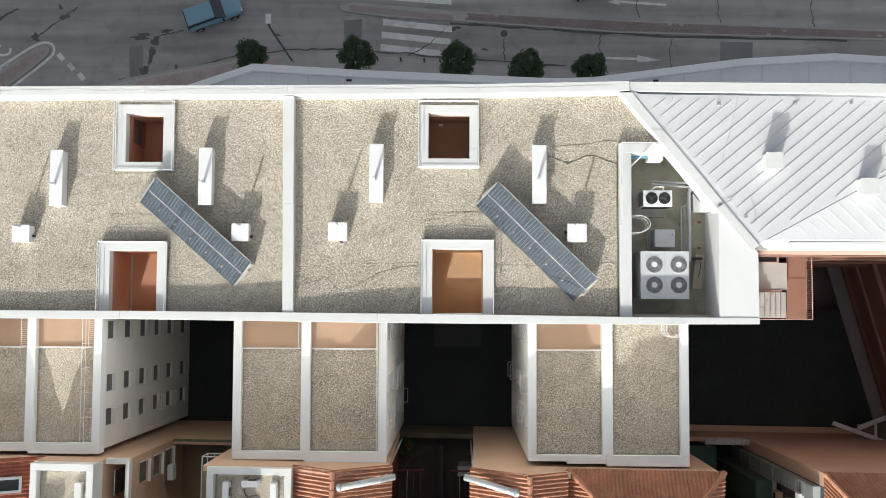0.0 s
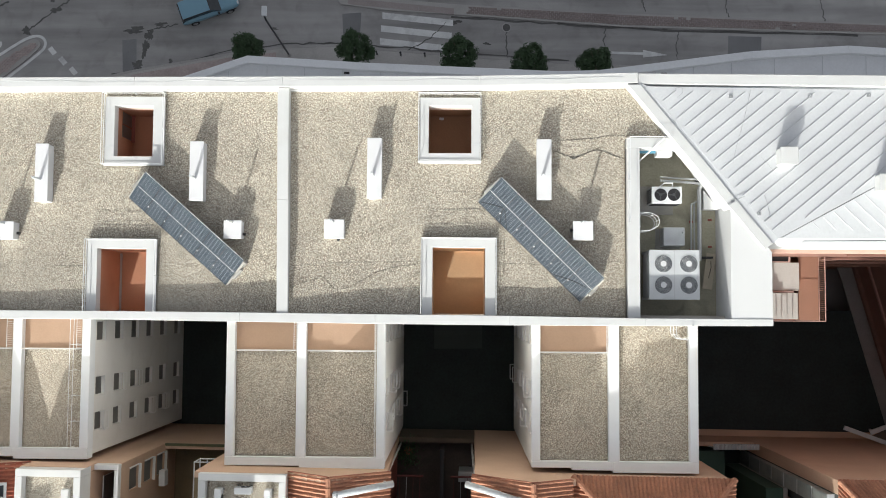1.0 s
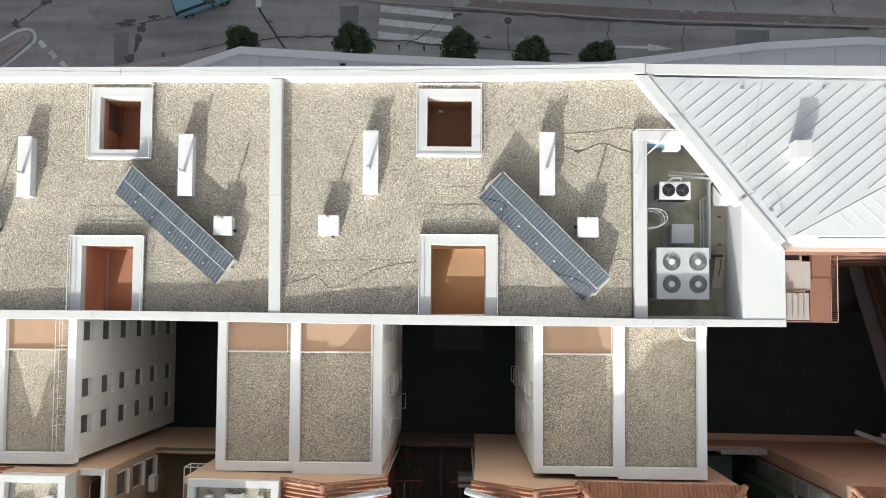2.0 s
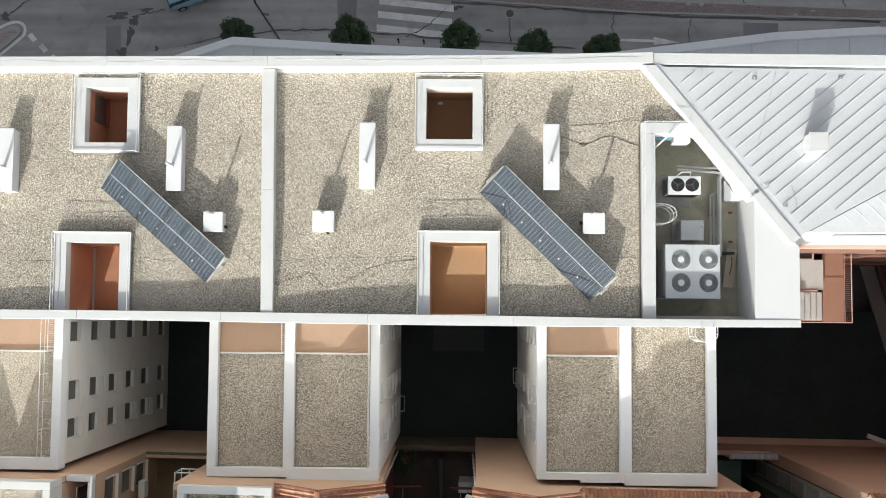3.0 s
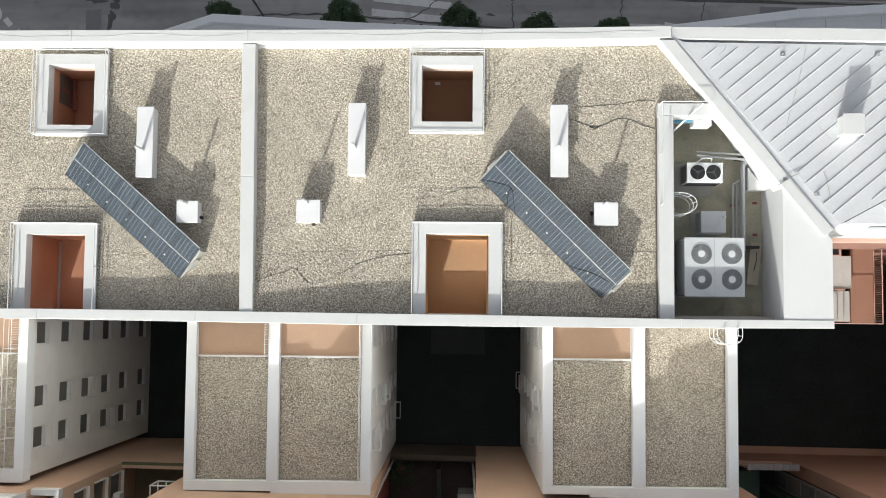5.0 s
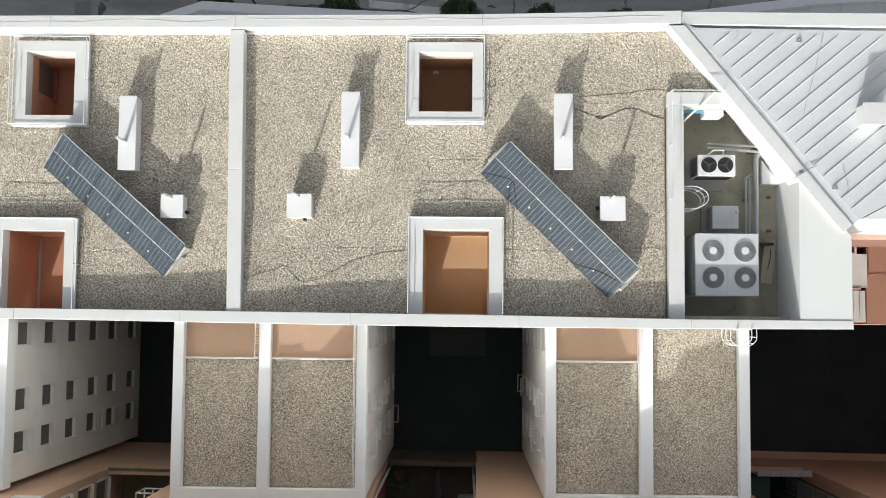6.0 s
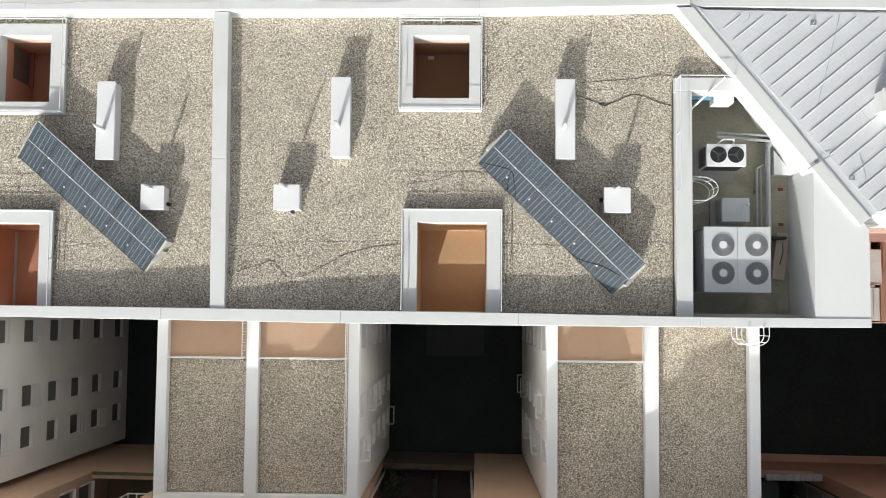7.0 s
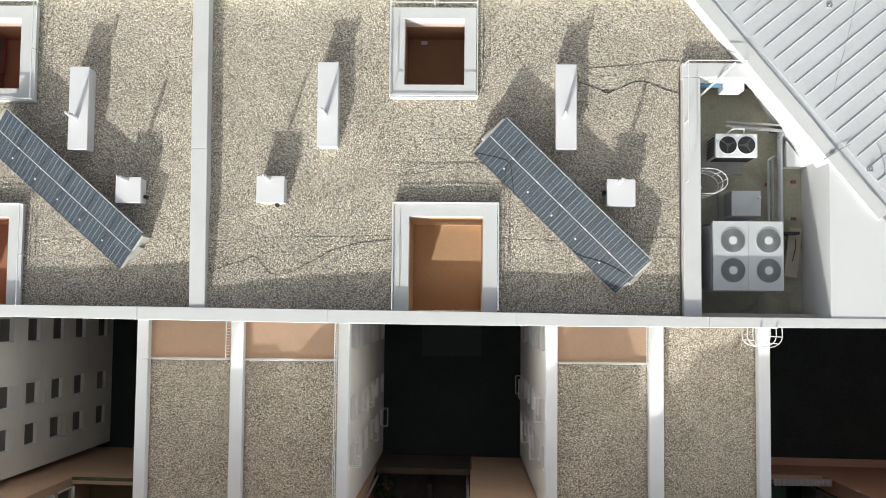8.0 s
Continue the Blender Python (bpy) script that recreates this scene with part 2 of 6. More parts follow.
def prism(points, z0, z1, bm=None, bevel=0.0):
    """A polygon, counter-clockwise from above, raised from z0 to z1 (numbers, or one z per corner)."""
    own = bm or bmesh.new()
    n = len(points)
    lo = z0 if isinstance(z0, (list, tuple)) else [z0] * n
    hi = z1 if isinstance(z1, (list, tuple)) else [z1] * n
    a = [own.verts.new((p[0], p[1], z)) for p, z in zip(points, lo)]
    b = [own.verts.new((p[0], p[1], z)) for p, z in zip(points, hi)]
    own.faces.new(a[::-1])
    top = own.faces.new(b)
    for i in range(n):
        own.faces.new((a[i], a[(i + 1) % n], b[(i + 1) % n], b[i]))
    if bevel:
        bmesh.ops.bevel(own, geom=list(top.edges), offset=bevel, segments=1, affect='EDGES', clamp_overlap=True)
    return own


def rod(a, b, r, sides=8, bm=None, r2=None):
    own = bm or bmesh.new()
    a, b = Vector(a), Vector(b)
    d = b - a
    m = Matrix.Translation((a + b) / 2) @ d.to_track_quat("Z", "Y").to_matrix().to_4x4()
    bmesh.ops.create_cone(own, cap_ends=True, segments=sides, radius1=r, radius2=r if r2 is None else r2, depth=d.length, matrix=m)
    return own


def rods(points, r, sides=6, bm=None):
    own = bm or bmesh.new()
    for a, b in zip(points, points[1:]):
        rod(a, b, r, sides, own)
    return own


def disc(x, y, z0, z1, r, sides=24, bm=None):
    return rod((x, y, z0), (x, y, z1), r, sides, bm)


def pierced(u0, u1, v0, v1, thick, holes, axis, at):
    """A wall u0..u1 by v0..v1 (v is z) with holes (u0, v0, u1, v1) right through. axis 'x': its outer face lies at x = at and u runs along y;
    'y': the outer face at y = at and u along x. thick goes from the outer face inwards and may be negative."""
    us = sorted({u0, u1, *(h[0] for h in holes), *(h[2] for h in holes)})
    vs = sorted({v0, v1, *(h[1] for h in holes), *(h[3] for h in holes)})
    solid = {}
    for i in range(len(us) - 1):
        for j in range(len(vs) - 1):
            cu, cv = (us[i] + us[i + 1]) / 2, (vs[j] + vs[j + 1]) / 2
            solid[i, j] = not any(h[0] < cu < h[2] and h[1] < cv < h[3] for h in holes)
    bm = bmesh.new()

    def corner(u, v, d):
        return (at + d, u, v) if axis == "x" else (u, at + d, v)

    def quad(*cs):
        bm.faces.new([bm.verts.new(c) for c in cs])
    for (i, j), s in solid.items():
        if not s:
            continue
        a, b, c, d = us[i], us[i + 1], vs[j], vs[j + 1]
        quad(corner(a, c, 0), corner(b, c, 0), corner(b, d, 0), corner(a, d, 0))
        quad(corner(a, c, thick), corner(a, d, thick), corner(b, d, thick), corner(b, c, thick))
        if not solid.get((i - 1, j)):
            quad(corner(a, c, 0), corner(a, d, 0), corner(a, d, thick), corner(a, c, thick))
        if not solid.get((i + 1, j)):
            quad(corner(b, c, 0), corner(b, c, thick), corner(b, d, thick), corner(b, d, 0))
        if not solid.get((i, j - 1)):
            quad(corner(a, c, 0), corner(a, c, thick), corner(b, c, thick), corner(b, c, 0))
        if not solid.get((i, j + 1)):
            quad(corner(a, d, 0), corner(b, d, 0), corner(b, d, thick), corner(a, d, thick))
    bmesh.ops.remove_doubles(bm, verts=bm.verts, dist=0.0005)
    bmesh.ops.recalc_face_normals(bm, faces=bm.faces)
    return bm


GROUND, ROOF, TOP = -6.4, 19.35, 20.0
COURT = -4.2                       # the courtyards lie above the street
WING_ROOF, WING_TOP = 13.08, 13.5

# ---- ground and street ----
def sheet(points, z, mat, name, label, category, thick=0.3, kind="structure"):
    ob = part(name, prism(points, z - thick, z), mat)
    return tagged(ob, label, category, kind=kind)


sheet([(-600, -600), (600, -600), (600, 600), (-600, 600)], GROUND - 0.06, ASPHALT, "ground", "dark grey asphalt ground around the buildings", "ground", 1.0)
sheet([(-70, 9.5), (70, 9.5), (70, 60), (-70, 60)], GROUND - 0.02, ROAD, "road", "worn dark grey asphalt street with patches and cracks", "road", 0.03)
sheet([(-45, -8.4), (34, -8.4), (34, 0.3), (-45, 0.3)], COURT, SHADE_GROUND, "courtyard_floor", "paved courtyard floor with deep shade put into its dark colour", "paving", 2.5)

sheet([(-0.62, -2.52), (2.72, -2.48), (2.72, -0.7), (-0.62, -0.7)], COURT + 0.04, SHADE_SLAB, "courtyard_slab", "concrete slab on the courtyard floor with shade put into its colour", "paving", 0.06)

# ---- the main block ----
block = thing("apartment_block", "white rendered apartment block with flat gravel roof and low parapets", "building", (-6, 5, GROUND))
block.matrix_world = Matrix.Identity(4)
WELLS = [  # outer x0, y0, x1, y1, then the opening
    (-15.46, 6.80, -12.70, 10.03, -15.02, 7.22, -13.20, 9.62),
    (-16.12, -0.06, -12.92, 3.37, -15.66, -0.06, -13.37, 2.92),
    (-0.76, 6.98, 2.04, 10.03, -0.34, 7.43, 1.65, 9.66),
    (-0.60, -0.12, 2.78, 3.51, -0.12, -0.12, 2.31, 3.06)]
# The block is carried on unseen to here, to keep the street shaded.
WEST = -62.0


def slab_with_holes(x0, y0, x1, y1, z0, z1, holes):
    """A horizontal slab with rectangular holes right through."""
    bm = bmesh.new()
    xs = sorted({x0, x1, *(h[0] for h in holes), *(h[2] for h in holes)})
    ys = sorted({y0, y1, *(h[1] for h in holes), *(h[3] for h in holes)})
    for a, b in zip(xs, xs[1:]):
        for c, d in zip(ys, ys[1:]):
            mx, my = (a + b) / 2, (c + d) / 2
            if not any(h[0] < mx < h[2] and h[1] < my < h[3] for h in holes):
                box(a, c, z0, b, d, z1, bm=bm)
    return bm


curbs = [w[:4] for w in WELLS]


def gravel_field(name, x0, y0, x1, y1, z, holes=(), mound=None, step=0.16, cut=None, parent=None):
    """One sheet of gravel with a slightly uneven top, thick at its edges, with rectangular holes."""
    def ticks(a, b, extra):
        n = max(2, round((b - a) / step))
        t = {round(a + (b - a) * i / n, 4) for i in range(n + 1)}
        for e in extra:
            if a < e < b:
                t = {v for v in t if abs(v - e) > step * 0.45 or v in (round(a, 4), round(b, 4))} | {round(e, 4)}
        return sorted(t)
    xs, ys = ticks(x0, x1, [h[i] for h in holes for i in (0, 2)]), ticks(y0, y1, [h[i] for h in holes for i in (1, 3)])
    def height(x, y):
        h = z + 0.022 * noise.noise(Vector((x * 0.9, y * 0.9, z))) + 0.012 * noise.noise(Vector((x * 4.1, y * 4.1, 3.0)))
        return h + (mound(x, y) if mound else 0.0)
    bm = bmesh.new()
    grid = {}
    def v(i, j):
        if (i, j) not in grid:
            grid[i, j] = bm.verts.new((xs[i], ys[j], height(xs[i], ys[j])))
        return grid[i, j]
    for i in range(len(xs) - 1):
        for j in range(len(ys) - 1):
            mx, my = (xs[i] + xs[i + 1]) / 2, (ys[j] + ys[j + 1]) / 2
            if any(h[0] < mx < h[2] and h[1] < my < h[3] for h in holes) or (cut and cut(mx, my)):
                continue
            bm.faces.new((v(i, j), v(i + 1, j), v(i + 1, j + 1), v(i, j + 1)))
    rim = [e for e in bm.edges if len(e.link_faces) == 1]
    low_v = bmesh.ops.extrude_edge_only(bm, edges=rim)["geom"]
    for q in low_v:
        if isinstance(q, bmesh.types.BMVert):
            q.co.z = z - 0.3
    return part(name, bm, GRAVEL, parent, "flat roof covered in beige and grey gravel", smooth=True)


# Gravel banks added to slant the edge of the south parapet's shadow.
def bank(y):
    return max(0.0, 1 - y / 4.0)


def mound_west(x, y):
    return bank(y) * max(-0.06, min(0.26, -0.05 + (-7.3 - x) * 0.026))


def mound_east(x, y):
    return bank(y) * (0.33 - (x + 6.7) * 0.051 if x < -0.6 else 0.02)


def gravel_z(x, y):
    """Top of the main roof's gravel."""
    h = ROOF + 0.022 * noise.noise(Vector((x * 0.9, y * 0.9, ROOF))) + 0.012 * noise.noise(Vector((x * 4.1, y * 4.1, 3.0)))
    return h + (mound_west(x, y) if x < -7.0 else mound_east(x, y))


gravel_field("gravel_roof", WEST, -0.06, -7.0, 10.42, ROOF, curbs[:2], mound_west, parent=block)
gravel_field("gravel_roof", -7.0, -0.12, 10.7, 10.72, ROOF, curbs[2:], mound_east, cut=lambda x, y: (x > 8.85 and y < 8.1) or (y - 8.0) / 2.75 + (x - 8.85) / 1.95 > 1.06, parent=block)

# parapets: south, divider, enclosure, north
def coping(name, pts, z0=ROOF - 0.6, z1=TOP, mat=WHITE, parent=block, bevel=0.015):
    return part(name, prism(pts, z0, z1, bevel=bevel), mat, parent)


SOUTH_JOINTS = [WEST, -48.0, -34.0, -27.6, -21.3, -15.0, -8.9, -2.7, 3.4, 9.6, 15.36]
SOUTH_EDGE = [(WEST, -0.36, 0.04), (-15.0, -0.36, 0.03), (-7.0, -0.44, 0.0), (0.0, -0.50, -0.05), (8.9, -0.50, -0.09), (9.35, -0.49, -0.14), (15.36, -0.45, -0.14)]


def south_edge(x):
    """Outer and inner edge of the south parapet, which bends slightly along its run."""
    for (xa, oa, ia), (xb, ob_, ib) in zip(SOUTH_EDGE, SOUTH_EDGE[1:]):
        if xa <= x <= xb:
            f = (x - xa) / (xb - xa)
            return oa + (ob_ - oa) * f, ia + (ib - ia) * f


for a, b in zip(SOUTH_JOINTS, SOUTH_JOINTS[1:]):
    (oa, ia), (ob_, ib) = south_edge(a), south_edge(b)
    coping("parapet", [(a + 0.002, oa), (b - 0.002, ob_), (b - 0.002, ib), (a + 0.002, ia)], z1=TOP - 0.07)
for a, b, xa, xb in ((-0.06, 5.2, -7.23, -7.29), (5.203, 10.40, -7.29, -7.35)):
    coping("parapet", [(xa, a), (xa + 0.52, a), (xb + 0.53, b), (xb, b)], z1=TOP - 0.12)
NORTH = [(WEST, 10.34, 10.80), (-21.0, 10.36, 10.83), (-14.0, 10.41, 10.88), (-7.1, 10.44, 10.92), (2.0, 10.50, 10.98), (9.29, 10.66, 11.14)]
for (xa, ia, oa), (xb, ib, ob_) in zip(NORTH, NORTH[1:]):
    coping("parapet", [(xa + 0.002, ia), (xb - 0.002, ib), (xb - 0.002, ob_), (xa + 0.002, oa)])
# kerb strip inside the north parapet
for (xa, ia, oa), (xb, ib, ob_) in zip(NORTH, NORTH[1:]):
    part("upstand", prism([(xa + 0.01, ia - 0.10), (xb - 0.01, ib - 0.10), (xb - 0.01, ib - 0.004), (xa + 0.01, ia - 0.004)], ROOF - 0.1, ROOF + 0.13), WHITE, block)
coping("parapet", [(8.84, -0.2), (9.40, -0.2), (9.40, 7.70), (8.84, 7.70)], z1=TOP - 0.3)
coping("parapet", [(8.82, 7.703), (11.80, 7.703), (11.25, 8.18), (8.82, 8.18)], z1=TOP - 0.3)
# diagonal parapet towards the metal roof, and the east end
D0, D1 = Vector((8.98, 11.10)), Vector((15.36, 3.30))
DN = Vector((D1.y - D0.y, -(D1.x - D0.x))).normalized() * -1     # towards the metal roof
INNER0, INNER1 = D0 - DN * 0.46, D1 - DN * 0.46
DD = (D1 - D0).normalized()
coping("parapet", [tuple(INNER0 + DD * 0.30), tuple(INNER1), tuple(D1), tuple(D0 + DD * 0.66)], z1=TOP + 0.015)
part("roof_slab", prism([(13.48, -0.2), (15.34, -0.2), (15.34, 2.9), (13.48, 5.08)], TOP - 2.9, TOP - 0.10), FRESH_WHITE, block, "flat white painted roof of the plant enclosure")
part("wall", prism([(13.38, 5.083), (13.70, 5.083), (11.95, 7.70), (11.87, 7.70)], TOP - 2.9, TOP - 0.09), FRESH_WHITE, block)
part("plinth", prism([(12.76, 5.05), (13.42, 5.05), (13.42, 5.10), (12.76, 5.95)], 17.19, 17.9, bevel=0.01), FRESH_WHITE, block, "white rendered plinth under the diagonal wall")
part("plant_floor", prism([(9.2, -0.1), (13.6, -0.1), (13.6, 5.2), (11.9, 7.9), (9.2, 7.9)], 17.0, 17.2), CONCRETE, block, "stained bare concrete floor of the plant enclosure")

# facades below the roof
F0 = GROUND - 0.3
# Unseen south front, its duller colour chosen to cut bounce onto the wings.
FACADE = material("low_bounce_render", (0.54, 0.50, 0.45), 0.9, spread=0.08, big=0.5, fine=18, bump=0.1, dirt=0.3, dirt_color=(0.34, 0.31, 0.27))

part("wall", box(WEST, 10.45, F0, 8.9, 10.80, ROOF - 0.62), WALL_WHITE, block)
part("wall", box(WEST, -0.30, F0, -16.2, -0.02, ROOF - 0.62), FACADE, block)
part("wall", box(-12.8, -0.33, F0, -0.7, -0.02, ROOF - 0.62), FACADE, block)
part("wall", box(2.85, -0.30, F0, 15.33, -0.02, ROOF - 0.62), FACADE, block)
part("wall", box(15.05, 0.0, F0, 15.33, 3.2, 17.0), WALL_WHITE, block)
for x0, x1 in ((-16.2, -12.8), (-0.7, 2.85)):
    part("wall", box(x0, -0.30, F0, x1, -0.02, 16.9), WALL_WHITE, block)

# light wells: curb, lining, floor
PALE = material("pale_pink_paint", (0.70, 0.55, 0.48), 0.85, spread=0.05, bump=0.05)
WELL_RED = material("well_red_render", (0.50, 0.25, 0.155), 0.9, spread=0.10, big=0.6, fine=18, bump=0.1, dirt=0.3, dirt_color=(0.36, 0.18, 0.12))
WELL_DARK = material("dark_brown_tiles", (0.37, 0.205, 0.12), 0.8, spread=0.1, big=0.9, fine=16, bump=0.06, dirt=0.3, dirt_color=(0.28, 0.15, 0.09))
WELL_FLOOR = material("brown_floor_tiles", (0.56, 0.365, 0.215), 0.8, spread=0.08, big=0.9, fine=16, bump=0.06, dirt=0.2, dirt_color=(0.42, 0.28, 0.18))


def well(o, depth, lining, floor_mat, south_open):
    x0, y0, x1, y1, a, b, c, d = o
    ctop = ROOF + 0.24
    bm = slab_with_holes(x0, y0, x1, y1, ROOF - 0.3, ctop, [(a, b - 0.02 if south_open else b, c, d)])
    bmesh.ops.remove_doubles(bm, verts=bm.verts, dist=0.0005)
    part("well_curb", bm, WHITE, block, "low white painted curb around a light well")
    zf = ROOF - depth
    t = 0.12
    g = 0.004
    part("well_wall", box(a - t, b - (0.3 if south_open else t), zf, a - g, d + t, ROOF - 0.31), lining, block)
    part("well_wall", box(c + g, b - (0.3 if south_open else t), zf, c + t, d + t, ROOF - 0.31), lining, block)
    part("well_wall", box(a - g, d + g, zf, c + g, d + t, ROOF - (0.31 if south_open else 0.80)), lining, block)
    if not south_open:
        part("well_band", box(a - g, d + g, ROOF - 0.797, c + g, d + t, ROOF - 0.31), PALE, block, "pale pink painted band at the top of the well wall")
    if not south_open:
        part("well_wall", box(a - g, b - t, zf, c + g, b - g, ROOF - 0.31), lining, block)
    part("well_floor", box(a - 0.5, b - (0.28 if south_open else 0.5), zf - 0.2, c + 0.5, d + 0.5, zf - 0.004), floor_mat, block)
    if south_open:
        # Beam carried down out of view to keep sky light out of the well.
        part("beam", box(a - t, -0.29, zf + 1.62, c + t, -0.03, ROOF - 0.605), lining, block)
        part("wall", box(a - t, -0.30, zf, c + t, -0.10, zf + 0.46), lining, block)
        for h in (0.53, 0.63):
            part("rail", rod((a, -0.2, zf + h), (c, -0.2, zf + h), 0.012), METAL_WHITE, block)
        for k in range(4):
            x = a + (c - a) * (k + 0.02) / 3.04
            part("rail_post", rod((x, -0.2, zf + 0.45), (x, -0.2, zf + 0.63), 0.01), METAL_WHITE, block)


well(WELLS[0], 2.5, WELL_RED, WELL_RED, False)
well(WELLS[1], 3.0, WELL_RED, WELL_RED, True)
part("corner_strip", box(-15.66, 0.0, ROOF - 3.0, -15.58, 2.86, ROOF - 2.9), GREY_METAL, block)
dr_ = part("floor_drain", box(0.10, 9.46, ROOF - 2.302, 0.32, 9.58, ROOF - 2.26), METAL_WHITE, block)
well(WELLS[2], 2.3, WELL_DARK, WELL_DARK, False)
well(WELLS[3], 3.2, WELL_FLOOR, WELL_FLOOR, True)
# window in the west lining of a well
part("window_pane", box(-15.016, 8.34, 17.2, -15.004, 9.55, 18.5), BLIND, block, "dark window in the light well wall")
part("window_frame", box(-15.02, 8.92, 17.2, -14.99, 8.97, 18.5), MAROON, block)
part("window_sill", box(-15.02, 8.28, 17.12, -14.86, 9.61, 17.19), MAROON, block)


# guard rails round the wells
def guard_rail(name, pts, base, height, label, closed=False, r=0.018, levels=(1.0, 0.5)):
    t = thing(name, label, "guard rail")
    t.matrix_world = Matrix.Identity(4)
    ring = pts + [pts[0]] if closed else pts
    for f in levels:
        for a, b in zip(ring, ring[1:]):
            part("rail", rod((*a, base + height * f), (*b, base + height * f), r, 6), METAL_WHITE, t)
    for a, b in zip(ring, ring[1:]):
        n = max(1, round((Vector(b) - Vector(a)).length / 1.7))
        for i in range(n):
            p = Vector(a).lerp(Vector(b), i / n)
            part("post", rod((p.x, p.y, base - 0.02), (p.x, p.y, base + height), r, 6), METAL_WHITE, t)
    if not closed:
        part("post", rod((*pts[-1], base - 0.02), (*pts[-1], base + height), r, 6), METAL_WHITE, t)
    return t


RAIL_LABEL = "thin white tubular guard rail standing round a roof light well"
w = WELLS[0]
guard_rail("guard_rail", [(w[2] + 0.04, w[1] + 0.02), (w[0] - 0.03, w[1] + 0.02), (w[0] - 0.03, w[3] + 0.16), (w[2] + 0.04, w[3] + 0.16)], ROOF + 0.02, 0.60, RAIL_LABEL, closed=True)
w = WELLS[2]
guard_rail("guard_rail", [(w[2] + 0.04, w[1] + 0.02), (w[0] - 0.03, w[1] + 0.02), (w[0] - 0.03, w[3] + 0.16), (w[2] + 0.04, w[3] + 0.16)], ROOF + 0.02, 0.60, RAIL_LABEL, closed=True)
for w in (WELLS[1], WELLS[3]):
    guard_rail("guard_rail", [(w[2] + 0.03, 0.0), (w[2] + 0.03, w[3] - 0.03), (w[0] - 0.03, w[3] - 0.03), (w[0] - 0.03, 0.0)], ROOF + 0.02, 0.55, RAIL_LABEL)
guard_rail("guard_rail", [(8.88, 4.2), (8.88, 8.12), (10.78, 8.12)], TOP - 0.3, 0.6, "thin white tubular guard rail on the plant enclosure parapet", levels=(1.0,))

# ---- metal roof to the east ----
metal = thing("metal_roof", "pale grey standing-seam metal roof with white edge gutters", "roof")
metal.matrix_world = Matrix.Identity(4)
HIP0, HIP1 = Vector((15.62, 3.55)), Vector((33.4, 13.15))
def roof_z(x, y):
    """Height of the north slope: falls gently from the diagonal parapet."""
    return 19.99 - 0.03 * max(0.0, (Vector((x, y)) - D0).dot(DN))


def sheet_roof(name, pts, zf, mat, label):
    n = len(pts)
    return part(name, prism(pts, [zf(*p) - 0.25 for p in pts], [zf(*p) for p in pts]), mat, metal, label)
sheet_roof("roof_sheet", [(9.62, 10.50), (15.60, 3.50), (28.2, 10.35)], roof_z, ROOF_METAL, "pale grey metal sheets between raised seams")
def slope_z(x, y):
    """Height of the sunlit slope: from the hip down to the south eave."""
    hip = roof_z(x, 3.55 + (x - 15.62) * 0.54)
    return hip - 0.075 * max(0.0, 3.55 + (x - 15.62) * 0.54 - y)


SP = [(15.70, 3.52), (33.0, 3.70), (33.0, 12.9)]
sheet_roof("roof_sheet", SP, lambda x, y: slope_z(x, y), ROOF_METAL, "white metal sheets of the sunlit slope")
# seams of the north slope
SEAM_GREY = material("seam_grey", (0.64, 0.65, 0.67), 0.85, spread=0.06, big=0.5, fine=9, bump=0.02)
sd = Vector((0.772, 0.636))
sn = Vector((-sd.y, sd.x))
def clip_line(p, d, poly):
    ts = []
    for a, b in zip(poly, poly[1:] + poly[:1]):
        a, b = Vector(a), Vector(b)
        e = b - a
        den = d.x * e.y - d.y * e.x
        if abs(den) < 1e-9:
            continue
        w_ = a - p
        t = (w_.x * e.y - w_.y * e.x) / den
        s_ = (w_.x * d.y - w_.y * d.x) / den
        if 0 <= s_ <= 1:
            ts.append(t)
    return (min(ts), max(ts)) if len(ts) > 1 else None
TRI = [(9.85, 10.34), (15.36, 3.66), (27.9, 10.18)]
for k in range(60):
    p = Vector((10.13, 10.23)) + sn * (-0.513 * k)
    c = clip_line(p, sd, TRI)
    if c and c[1] - c[0] > 0.4:
        a, b = p + sd * (c[0] + 0.12), p + sd * (c[1] - 0.05)
        part("seam", rod((a.x, a.y, roof_z(*a) + 0.022), (b.x, b.y, roof_z(*b) + 0.018), 0.021, 4), SEAM_GREY, metal)
for k in range(26):
    x = 17.2 + k * 0.48
    y1 = 3.55 + (x - 15.62) * 0.54 - 0.15
    run = (y1 - 3.95) / 0.9
    part("seam", rod((x, y1, slope_z(x, y1) + 0.012), (x + run, 3.95, slope_z(x + run, 3.95) + 0.012), 0.014, 4), METAL_WHITE, metal)
# gutters and edges
part("gutter", prism([(9.30, 10.62), (34, 10.45), (34, 10.98), (9.30, 11.12)], 18.2, 19.95, bevel=0.02), WHITE, metal, "white metal edge gutter")
part("gutter_lining", prism([(9.75, 10.49), (34, 10.32), (34, 10.447), (9.65, 10.614)], 18.0, 19.70), GREY_METAL, metal)
part("gutter", prism([(15.365, 3.20), (34, 3.20), (34, 3.72), (15.365, 3.44)], 17.2, 18.90, bevel=0.02), WHITE, metal, "white metal edge gutter")
part("gutter_lining", prism([(16.7, 3.42), (34, 3.42), (34, 3.52), (17.2, 3.52)], 18.4, 18.915), GREY_METAL, metal)
part("flashing", prism([(D0.x + 0.33, D0.y - 0.42), (D1.x - 0.01, D1.y - 0.01), (D1.x + 0.40, D1.y + 0.32), (9.98, 10.46)], 18.8, 19.968), ROOF_METAL, metal)
